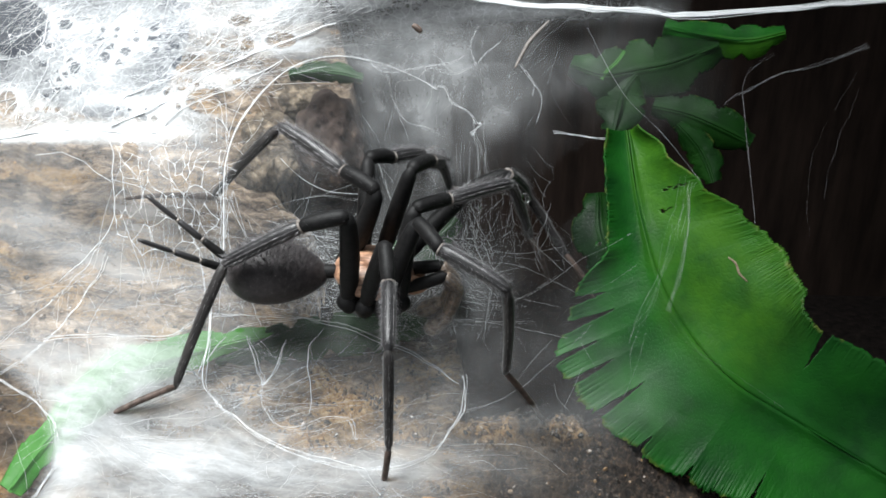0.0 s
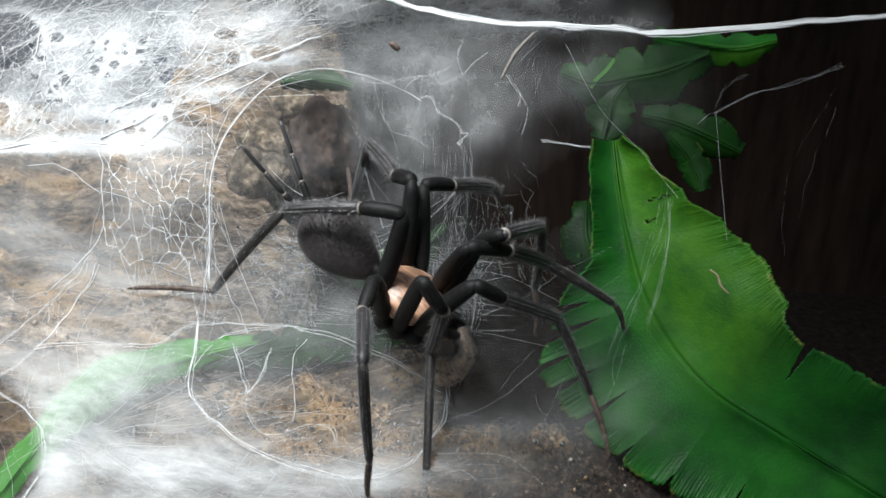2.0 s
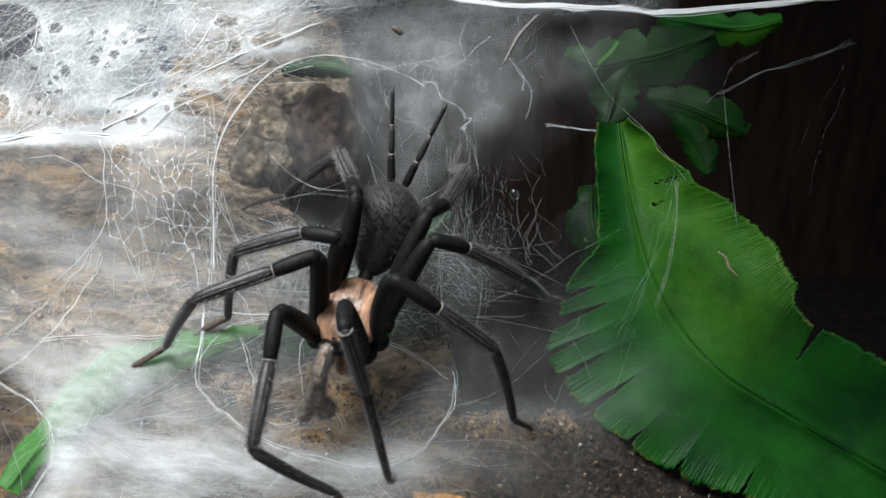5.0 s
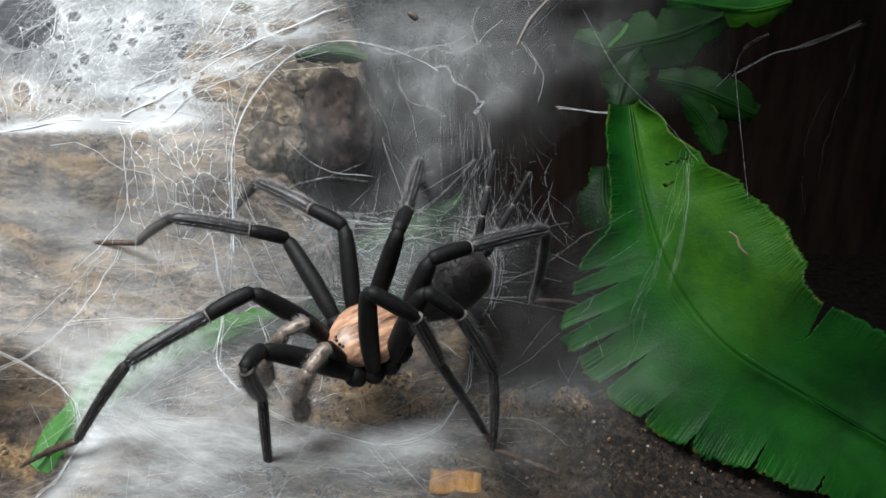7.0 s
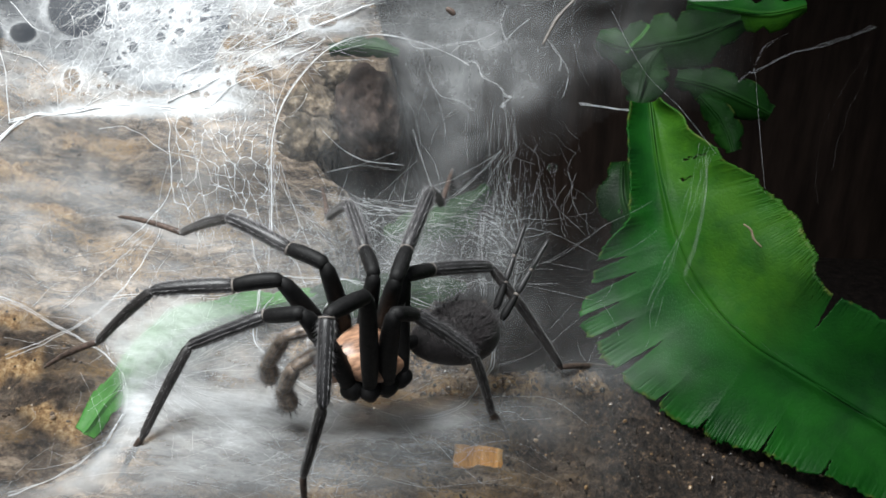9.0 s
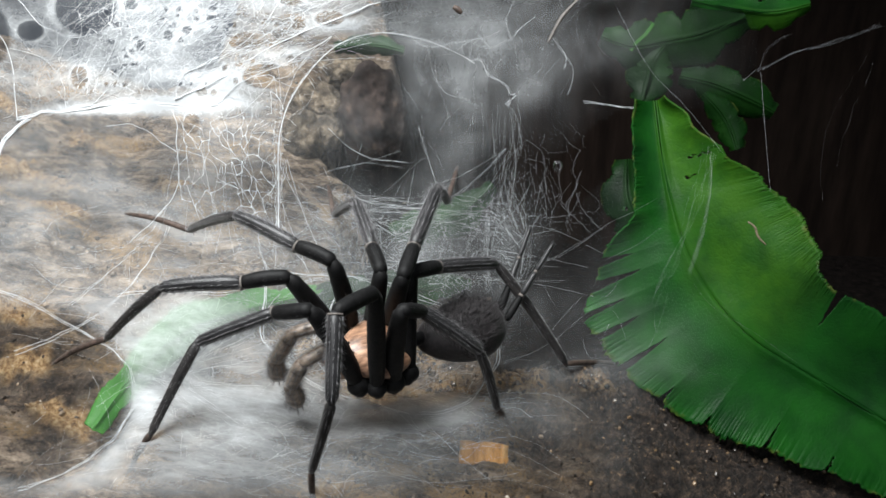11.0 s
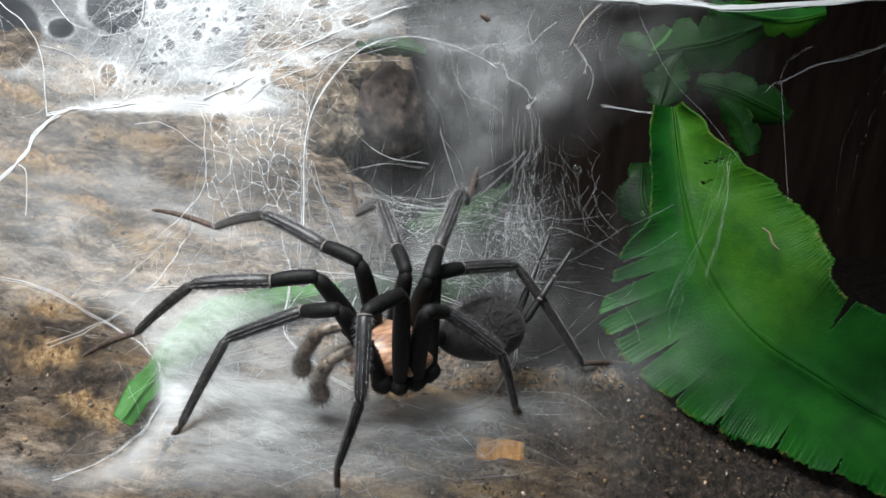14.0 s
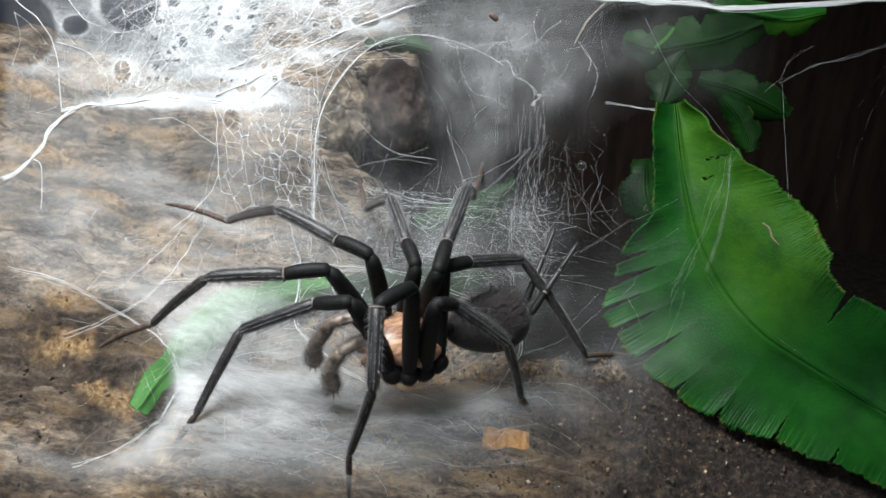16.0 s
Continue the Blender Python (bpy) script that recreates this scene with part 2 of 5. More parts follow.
COPPER = cuticle("copper_carapace", (0.07, 0.030, 0.017), (0.60, 0.34, 0.21), 0.42, 420, 0.2, 0.6, (0.35, 1.6, 1))
BELLY = cuticle("velvet_abdomen", (0.005, 0.0042, 0.0043), (0.034, 0.026, 0.028), 0.65, 1100, 0.18)
LEG_STRIPE = cuticle("silver_leg_stripe", (0.03, 0.029, 0.03), (0.075, 0.072, 0.075), 0.5, 60)
PALE_JOINT = cuticle("pale_joint", (0.10, 0.085, 0.075), (0.25, 0.22, 0.20), 0.5, 900)
EYE = cuticle("eye", (0.01, 0.008, 0.006), (0.03, 0.02, 0.015), 0.08, 300, 0, 0.8)
WATER = glass_material()
BLUE = cuticle("blue_grey_plastic", (0.085, 0.10, 0.135), (0.13, 0.145, 0.18), 0.55, 14)
DRY = cuticle("dry_stalk", (0.16, 0.12, 0.07), (0.36, 0.30, 0.20), 0.7, 500)

# ---- helpers of the build ----


def link(name, bm, mat, parent=None, label="", smooth=True):
    me = bpy.data.meshes.new(name)
    bm.to_mesh(me)
    bm.free()
    if smooth:
        me.polygons.foreach_set("use_smooth", [True] * len(me.polygons))
    me.materials.append(mat)
    ob = new(name, me)
    ob.parent = parent
    return tagged(ob, label) if label else ob


def raw(name, verts, faces, mat, parent=None, smooth=True):
    me = bpy.data.meshes.new(name)
    me.from_pydata([tuple(v) for v in verts], [], faces)
    if smooth:
        me.polygons.foreach_set("use_smooth", [True] * len(me.polygons))
    me.materials.append(mat)
    ob = new(name, me)
    ob.parent = parent
    return ob


def tube_into(verts, faces, pts, radii, sides=5):
    """Adds a tube along pts to the lists."""
    start = len(verts)
    n = len(pts)
    side = None
    for i, p in enumerate(pts):
        d = (pts[min(i + 1, n - 1)] - pts[max(i - 1, 0)])
        if d.length < 1e-9:
            d = Vector((0, 0, 1))
        d.normalize()
        if side is None:
            side = d.cross(Vector((0.3, 0.5, 0.81)))
        side = (side - d * side.dot(d))
        if side.length < 1e-6:
            side = d.orthogonal()
        side.normalize()
        up = d.cross(side)
        for k in range(sides):
            a = 2 * math.pi * k / sides
            verts.append(p + (side * math.cos(a) + up * math.sin(a)) * radii[i])
    for i in range(n - 1):
        for k in range(sides):
            a, b = start + i * sides + k, start + i * sides + (k + 1) % sides
            faces.append((a, b, b + sides, a + sides))
    faces.append(tuple(start + k for k in reversed(range(sides))))
    faces.append(tuple(start + (n - 1) * sides + k for k in range(sides)))


def curve_points(ctrl, n):
    """n points of a smooth line through the control points."""
    ctrl = [Vector(c) for c in ctrl]
    out = []
    m = len(ctrl) - 1
    for i in range(n):
        u = i / (n - 1) * m
        k = min(int(u), m - 1)
        f = u - k
        p0, p1, p2, p3 = ctrl[max(k - 1, 0)], ctrl[k], ctrl[k + 1], ctrl[min(k + 2, m)]
        out.append(0.5 * (2 * p1 + (p2 - p0) * f + (2 * p0 - 5 * p1 + 4 * p2 - p3) * f * f + (3 * p1 - p0 - 3 * p2 + p3) * f ** 3))
    return out


def root(name, label, category, group="", kind="", at=(0, 0, 0)):
    e = new(name)
    e.empty_display_size = 0.01
    e.location = at
    return tagged(e, label, category, group, kind)


# ---- the setting ----


# crumbled ochre places in the wood: place, half length, half width
OCHRE = [(over(a, b, 0.0), u, v) for a, b, u, v in ((-62, -158, 0.0095, 0.0050), (0, -160, 0.0050, 0.0035), (-215, -150, 0.0042, 0.0022), (-110, -222, 0.0075, 0.0026), (40, -222, 0.0055, 0.0030),
                                                   (165, -222, 0.0060, 0.0024), (290, -232, 0.0045, 0.0020), (-110, -365, 0.0030, 0.0020), (-160, -395, 0.0035, 0.0018), (-690, -170, 0.0080, 0.0030), (-620, -270, 0.0060, 0.0022),
                                                   (-700, -80, 0.0060, 0.0030), (-700, 170, 0.0120, 0.0022), (-560, 210, 0.0090, 0.0018), (-420, 130, 0.0070, 0.0018), (-640, 110, 0.0100, 0.0016), (-740, 270, 0.008, 0.002))]


LOW = over(-700, -215, 0.0)


def ochre_at(x, y):
    s = 0.0
    for p, u, v in OCHRE:
        q = ((x - p.x) / u) ** 2 + ((y - p.y) / v) ** 2
        if q < 6:
            s = max(s, math.exp(-q))
    if s == 0:
        return 0.0
    return max(0.0, min(1.0, 1.5 * s + 0.9 * noise.fractal(Vector((x * 240, y * 300, 6)), 0.7, 2.0, 4) - 0.25)) * min(1.0, s * 4)


def ground_z(x, y):
    z = plane_z(x, y)
    p = Vector((x, y, 0))
    z += 0.0045 * noise.fractal(p * 28, 0.9, 2.0, 4) - 0.0015
    z += 0.0026 * noise.fractal(Vector((x * 60, y * 130, 3)), 0.8, 2.0, 5) + 0.0009 * noise.fractal(Vector((x * 300, y * 420, 8)), 0.7, 2.0, 3)
    # the mouth of the burrow, and the drop towards the dark side of the tank
    q = math.exp(-(((x + 0.020) / 0.015) ** 4 + ((y - 0.243) / 0.020) ** 4))
    z -= 0.05 * q
    z -= 0.13 * max(0.0, min(1.0, (x + 0.004 - 0.25 * (0.2 - y)) / 0.03)) * max(0.0, min(1.0, (y - 0.186) / 0.02))
    z -= 0.13 * max(0.0, min(1.0, (x - 0.075) / 0.02)) * max(0.0, min(1.0, (y - 0.178) / 0.02))
    z -= 0.045 * math.exp(-(((x + 0.008 - 0.2 * (y - 0.2)) / 0.0185) ** 6 + ((y - 0.211) / 0.020) ** 6))
    z -= 0.06 * max(0.0, min(1.0, (x - 0.012 + 0.004 * noise.noise(Vector((y * 90, 4, 2)))) / 0.012)) * max(0.0, min(1.0, (y - 0.172 - 0.15 * (x - 0.02) + 0.004 * noise.noise(Vector((x * 90, 1, 7)))) / 0.008))
    # the far left edge, behind the sheet of silk
    z -= 0.16 * max(0.0, min(1.0, (-0.070 - x) / 0.02)) * max(0.0, min(1.0, (y - 0.234 - 0.004 * noise.noise(Vector((x * 60, 1, 2)))) / 0.015))
    # grains of the crumbled places
    z += 0.0011 * ochre_at(x, y) * (0.6 + 0.8 * noise.noise(Vector((x * 900, y * 900, 2))))
    # lumps in the bare earth
    e = max(0.0, min(1.0, max((x - 0.002) / 0.02, (0.128 - y) / 0.015)))
    if e > 0:
        z += e * (0.0016 * noise.fractal(Vector((x * 330, y * 330, 4)), 0.7, 2.0, 4) + 0.0006 * noise.noise(Vector((x * 1100, y * 1100, 9))))
    # the front edge falls away under the web
    z -= 0.25 * max(0.0, 0.105 - y)
    return z


def build_ground():
    def axis(lo, a, b, hi, coarse, fine):
        n1, n2, n3 = int((a - lo) / coarse), int((b - a) / fine), int((hi - b) / coarse)
        return [lo + (a - lo) * i / n1 for i in range(n1)] + [a + (b - a) * i / n2 for i in range(n2)] + [b + (hi - b) * i / n3 for i in range(n3 + 1)]

    xs, ys = axis(-0.30, -0.125, 0.075, 0.34, 0.003, 0.0007), axis(-0.06, 0.095, 0.245, 0.42, 0.003, 0.0007)
    nx, ny = len(xs) - 1, len(ys) - 1
    verts = [(x, y) for y in ys for x in xs]
    verts = [(x, y, max(ground_z(x, y), -0.05)) for x, y in verts]
    faces = [(j * (nx + 1) + i, j * (nx + 1) + i + 1, (j + 1) * (nx + 1) + i + 1, (j + 1) * (nx + 1) + i) for j in range(ny) for i in range(nx)]
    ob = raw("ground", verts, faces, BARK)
    ob.data.materials.append(SOIL_AND_SHADE)
    earth = [max(0.0, min(1.0, max((x - 0.004) / 0.03, (0.122 - y) / 0.02, 0.75 * math.exp(-((x - LOW.x) / 0.022) ** 2 - ((y - LOW.y) / 0.016) ** 2)) + 0.9 * noise.noise(Vector((x * 70, y * 70, 5))))) for x, y, z in verts]
    ob.data.attributes.new("earth", "FLOAT", "POINT").data.foreach_set("value", earth)
    ob.data.attributes.new("ochre", "FLOAT", "POINT").data.foreach_set("value", [ochre_at(x, y) for x, y, z in verts])
    # near-black colour on sunken and far faces paints the shade of the gap
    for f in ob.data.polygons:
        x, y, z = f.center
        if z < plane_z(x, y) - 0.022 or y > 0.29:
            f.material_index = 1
    return tagged(ob, "rough rotten brown wood and earth under the web", "ground", kind="structure")


def slab(name, lo, hi, mat, label):
    bm = bmesh.new()
    bmesh.ops.create_cube(bm, size=1.0)
    for v in bm.verts:
        v.co = Vector([lo[i] + (hi[i] - lo[i]) * (v.co[i] + 0.5) for i in range(3)])
    return tagged(link(name, bm, mat, smooth=False), label, "wall", kind="structure")


build_ground()
slab("wall_back", (-0.32, 0.425, -0.06), (0.36, 0.435, 0.5), PANEL, "dark brown back wall of the terrarium")
slab("wall_left", (-0.312, -0.30, -0.06), (-0.302, 0.423, 0.5), PANEL, "dark brown side wall of the terrarium")
slab("wall_right", (0.342, -0.30, -0.06), (0.352, 0.423, 0.5), PANEL, "dark brown side wall of the terrarium")
slab("floor", (-0.30, -0.30, -0.066), (0.34, 0.42, -0.056), SOIL_AND_SHADE, "dark earth on the bottom of the terrarium")

slab("wall_screen", (-0.30, 0.335, -0.05), (-0.035, 0.340, 0.40), BLUE, "smooth blue-grey plastic screen behind the wood")

# ---- leaves ----


def frond(name, axis, left, right, lobes, slit, dome, mat, label, category="leaf", seed=1, fine=10, depth_wave=0.0015, lean_by=(0.0, 0.0), cuts=None, tears=()):
    """A lobed fern leaf: a midrib through the axis places, half widths (left, right) along it, a margin cut into lobes.
    lobes: their number on the left and right; slit: how far the cuts between them go in (0 to 1).
    cuts: for the left and right, (way along, inner end, half width) of each cut; tears: (side, way along, from, to) of splits in the blade."""
    rng = random.Random(seed)
    thing = root(name, label, category, at=axis[0])
    inv = Matrix.Translation(-Vector(axis[0]))
    cols = 901
    spine = curve_points(axis, cols)
    facing = (STATION.translation - spine[cols // 2]).normalized()
    verts, faces, margin, half = [], [], [], []

    def width(tab, u):
        x = u * (len(tab) - 1)
        k = min(int(x), len(tab) - 2)
        f = x - k
        f = f * f * (3 - 2 * f)
        return tab[k] * (1 - f) + tab[k + 1] * f

    if cuts is None:
        cuts = []
        for n in lobes:
            cuts.append([((i + rng.uniform(0.3, 0.7)) / n, 1 - slit * rng.uniform(0.5, 1.0), 0.22 / n) for i in range(n)])
    for s, tab, cut in ((-1, left, cuts[0]), (1, right, cuts[1])):
        base = len(verts)
        ends = [0.0] + sorted(c[0] for c in cut) + [1.0]
        for i in range(cols):
            u = i / (cols - 1)
            d = (spine[min(i + 1, cols - 1)] - spine[max(i - 1, 0)]).normalized()
            out = d.cross(facing) * s
            out = (out - facing * out.dot(facing)).normalized()
            q = max(j for j in range(len(ends) - 1) if ends[j] <= u)
            f = (u - ends[q]) / (ends[q + 1] - ends[q])
            round_off = 0.07 * abs(2 * f - 1) ** 3.5 * (0 if (q == 0 and f < 0.5) or (q == len(ends) - 2 and f > 0.5) else 1)
            teeth = 0.022 * noise.noise(Vector((u * 70, seed, s * 3))) + 0.024 * noise.noise(Vector((u * 190, seed, s * 5))) + 0.012 * noise.noise(Vector((u * 480, seed, s * 5)))
            teeth *= 1.9 if s < 0 else 1.0
            w = width(tab, u)
            for j in range(fine + 1):
                r = j / fine
                lean = d * (r * r * w * lean_by[(s + 1) // 2])
                p = spine[i] + out * (w * r * (1 - round_off * r ** 3 + teeth * r ** 5)) + lean
                p = p + facing * (dome * (1 - r * r) + depth_wave * noise.noise(p * 60) + 0.0006 * abs(2 * f - 1) ** 2 * r * r + 0.0007 * math.exp(-(r * 14) ** 2))
                verts.append(inv @ p)
                margin.append((1 - r) * min(1.0, w / 0.01))
                # weight of that painted light: right of the midrib, beyond the base
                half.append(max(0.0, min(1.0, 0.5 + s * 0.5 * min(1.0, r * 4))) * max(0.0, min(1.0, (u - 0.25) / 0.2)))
        for i in range(cols - 1):
            u = (i + 0.5) / (cols - 1)
            for j in range(fine):
                r = (j + 0.5) / fine
                jag = 0.0016 * noise.noise(Vector((r * 14, seed, s * 2)))
                if any(r > r0 and abs(u - uc - jag) < hw * (r - r0) / (1 - r0) + 0.0006 for uc, r0, hw in cut):
                    continue
                if any(side == s and r0 < r < r1 and abs(u - uc - 4 * jag) < 0.0032 * (0.4 + noise.noise(Vector((r * 40, 2, 8))) ** 2 * 4) for side, uc, r0, r1 in tears):
                    continue
                a = base + i * (fine + 1) + j
                q = (a, a + 1, a + fine + 2, a + fine + 1)
                faces.append(q if s < 0 else tuple(reversed(q)))
    ob = raw("blade", verts, faces, mat, thing)
    ob.data.attributes.new("margin", "FLOAT", "POINT").data.foreach_set("value", margin)
    ob.data.attributes.new("lit_half", "FLOAT", "POINT").data.foreach_set("value", half)
    so = ob.modifiers.new("thickness", "SOLIDIFY")
    so.thickness, so.offset = 0.0004, -1
    # the midrib stands proud on the blade
    mv, mf = [], []
    pts = [inv @ (p + facing * (dome + 0.0005)) for p in spine[12:cols - 40:20]]
    tube_into(mv, mf, pts, [0.00028 * (1 - 0.7 * i / len(pts)) for i in range(len(pts))], 6)
    rib = raw("midrib", mv, mf, mat, thing)
    rib.data.attributes.new("margin", "FLOAT", "POINT").data.foreach_set("value", [1.0] * len(mv))
    return thing


def k(v, d):
    return v * d / REACH


def build_leaves():
    d = 0.208
    frond("fern_leaf", [spot(900, -380, 0.200), spot(676, -239, 0.205), spot(546, -149, 0.208), spot(461, -29, 0.211), spot(420, 111, 0.213), spot(402, 254, 0.215)],
          [k(x, d) for x in (90, 115, 140, 160, 178, 192, 208, 214, 150, 66, 52, 45, 34)], [k(x, d) for x in (150, 150, 150, 152, 160, 186, 190, 196, 184, 156, 106, 58, 20)], (0, 0), 0, -0.004, LEAF,
          "large glossy green fern leaf with lobed, browned margins", seed=3, fine=26, depth_wave=0.0022,
          cuts=([(0.13, 0.78, 0.0015), (0.215, 0.66, 0.0022), (0.335, 0.90, 0.002), (0.41, 0.86, 0.003), (0.485, 0.55, 0.006), (0.548, 0.62, 0.006), (0.59, 0.66, 0.004), (0.628, 0.50, 0.008), (0.664, 0.62, 0.007)],
                [(0.255, 0.52, 0.008)]), tears=((1, 0.845, 0.42, 0.80), (1, 0.80, 0.25, 0.42)))
    e = 0.238
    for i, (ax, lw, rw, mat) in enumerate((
        ([(560, 392), (486, 364), (426, 352), (366, 344), (312, 362)], (20, 52, 44, 40, 14), (20, 46, 50, 42, 16), LEAF_SHADED),
        # pale sliver added as the painted highlight of the curled lobe
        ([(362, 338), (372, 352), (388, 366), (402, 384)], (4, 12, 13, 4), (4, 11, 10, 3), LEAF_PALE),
        ([(380, 250), (392, 290), (400, 320), (420, 345)], (20, 40, 30, 14), (20, 40, 34, 14), LEAF_SHADED),
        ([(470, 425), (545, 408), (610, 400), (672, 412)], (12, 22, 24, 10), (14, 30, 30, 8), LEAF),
        ([(446, 291), (506, 276), (561, 251), (606, 227)], (14, 32, 34, 14), (12, 30, 30, 12), LEAF_SHADED),
        ([(486, 261), (516, 226), (531, 196), (541, 164)], (10, 24, 26, 12), (8, 22, 22, 10), LEAF_SHADED),
        ([(-150, 352), (-110, 356), (-70, 354), (-30, 344)], (8, 16, 16, 6), (8, 14, 14, 6), LEAF_SHADED),
        ([(400, -40), (372, 30), (352, 90), (352, 150)], (8, 40, 46, 20), (16, 50, 50, 20), LEAF_SHADED),
        ([(120, 110), (60, 60), (-10, 40), (-60, 30)], (10, 34, 36, 14), (10, 30, 30, 14), LEAF_SHADED),
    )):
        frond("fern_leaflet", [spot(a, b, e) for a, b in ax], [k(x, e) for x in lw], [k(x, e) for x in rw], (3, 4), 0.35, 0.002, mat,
              "bright green fern leaflet behind the silk" if mat is LEAF else "pale curled piece of fern green for the highlight on a lobe" if mat is LEAF_PALE else "fern leaflet behind the silk, its green darkened for shade", "leaf", seed=11 + i, depth_wave=0.003)
    frond("green_blade", [over(-560, -300, 0.002), over(-500, -220, 0.004), over(-400, -130, 0.005), over(-300, -98, 0.005), over(-230, -80, 0.005), over(-185, -72, 0.004), over(-150, -66, 0.003)],
          [k(x, 0.19) for x in (18, 30, 42, 34, 20, 14, 3)], [k(x, 0.19) for x in (16, 26, 34, 26, 14, 8, 3)], (4, 4), 0.25, 0.001, LEAF_PALE, "bright green blade lying under the white silk", "leaf", seed=23)
    frond("green_blade", [over(-260, -110, 0.002), over(-150, -85, 0.003), over(-20, -70, 0.003), over(80, -60, 0.002)],
          [k(x, 0.21) for x in (6, 34, 40, 8)], [k(x, 0.21) for x in (6, 30, 34, 8)], (7, 7), 0.5, 0.001, LEAF_SHADED, "green leaf half hidden behind the web", "leaf", seed=29)


build_leaves()

# ---- silk ----


class Silk:
    """Gathers threads into one mesh."""

    def __init__(self):
        self.verts, self.faces = [], []

    def thread(self, ctrl, r=0.00006, n=12, sag=0.0, wobble=0.0, rng=random, taper=1.0, sides=4, power=1.0):
        pts = curve_points(ctrl, n)
        length = (pts[-1] - pts[0]).length
        for i, p in enumerate(pts):
            u = i / (n - 1)
            p -= UP * (sag * length * 4 * u * (1 - u))
            if wobble:
                p += Vector(noise.noise_vector(p * 260)) * wobble
        tube_into(self.verts, self.faces, pts, [r * (1 + (taper - 1) * abs(2 * i / (n - 1) - 1) ** power) for i in range(n)], sides)

    def done(self, name, parent, label=""):
        ob = raw(name, self.verts, self.faces, SILK, parent)
        return tagged(ob, label, kind="stuff")


def blob_density(blobs, a, b):
    s = 0.0
    for x, y, rx, ry, w in blobs:
        q = ((a - x) / rx) ** 2 + ((b - y) / ry) ** 2
        if q < 6:
            s += w * math.exp(-q)
    return max(0.0, s)


def film(name, place, box, blobs, mat, parent, nx=90, ny=60, holes=(), clear=0.0):
    a0, b0, a1, b1 = box
    verts, dens, faces = [], [], []
    for j in range(ny + 1):
        for i in range(nx + 1):
            a, b = a0 + (a1 - a0) * i / nx, b0 + (b1 - b0) * j / ny
            verts.append(place(a, b))
            edge = min(1, i / 6, (nx - i) / 6, j / 6, (ny - j) / 6)
            dens.append(blob_density(blobs, a, b) * edge * holes_at(a, b, holes, clear))
    for j in range(ny):
        for i in range(nx):
            q = j * (nx + 1) + i
            ids = (q, q + 1, q + nx + 2, q + nx + 1)
            if max(dens[x] for x in ids) > 0.01:
                faces.append(ids)
    ob = raw(name, verts, faces, mat, parent)
    at = ob.data.attributes.new("silk_weight", "FLOAT", "POINT")
    at.data.foreach_set("value", dens)
    return tagged(ob, kind="stuff")


def net(silk, place, inside, count, box, r, rng, bend=0.12, drop_out=0.12):
    """A foamy net: the borders of random cells, thick where they meet, thin between."""
    from mathutils import geometry
    a0, b0, a1, b1 = box
    seeds = []
    tries = 0
    while len(seeds) < count and tries < count * 60:
        tries += 1
        p = Vector((rng.uniform(a0, a1), rng.uniform(b0, b1)))
        w = inside(p.x, p.y)
        if w > 0 and rng.random() < w:
            seeds.append(p)
    vs, _, tris, _, _, _ = geometry.delaunay_2d_cdt(seeds, [], [], 0, 1e-4)
    centre = []
    for f in tris:
        w = [rng.uniform(0.3, 1.0) for _ in range(3)]
        centre.append((vs[f[0]] * w[0] + vs[f[1]] * w[1] + vs[f[2]] * w[2]) / sum(w))
    owner = {}
    for i, f in enumerate(tris):
        for e in ((f[0], f[1]), (f[1], f[2]), (f[2], f[0])):
            owner.setdefault(tuple(sorted(e)), []).append(i)
    for pair in owner.values():
        if len(pair) != 2:
            continue
        p, q = centre[pair[0]], centre[pair[1]]
        mid = (p + q) / 2
        if rng.random() < drop_out or (p - q).length > 130 or inside(mid.x, mid.y) <= 0:
            continue
        mid = mid + Vector((q.y - p.y, p.x - q.x)) * rng.uniform(-bend, bend)
        rr = r * rng.uniform(0.5, 1.5)
        silk.thread([place(p.x, p.y), place(mid.x, mid.y), place(q.x, q.y)], rr, 11, taper=3.6, power=3.0)


def sheet_place(a, b):
    d = 0.203 + 0.006 * math.sin(a * 0.006) + 0.003 * noise.noise(Vector((a * 0.01, b * 0.01, 0)))
    if b > 360:
        d -= 0.00012 * (b - 360) * max(0.0, min(1.0, (a + 150) / 200))
    return spot(a, b, d)


def floor_sheet(a, b):
    return over(a, b, 0.0085 - 0.0045 * math.exp(-((a + 150) / 230) ** 2 - ((b + 230) / 90) ** 2) + 0.003 * noise.noise(Vector((a * 0.008, b * 0.012, 4))) + 0.00001 * max(0, -a - 300) + 0.00007 * max(0, -b - 215) * max(0.0, min(1.0, (a + 560) / 120)))


def veil_place(a, b):
    return spot(a, b, 0.226 + 0.006 * noise.noise(Vector((a * 0.01, b * 0.01, 9))))


def holes_at(a, b, holes, clear=0.0):
    """What is left of the silk at a place: nothing inside a hole, a thicker lip round it."""
    w = 1.0
    for x, y, rx, ry in holes:
        q = math.hypot((a - x) / rx, (b - y) / ry)
        if q < 1.5:
            w *= max(clear, min(1.0, (q - 0.86) / 0.14)) * (1 + 0.45 * math.exp(-((q - 1.08) / 0.14) ** 2))
    return w


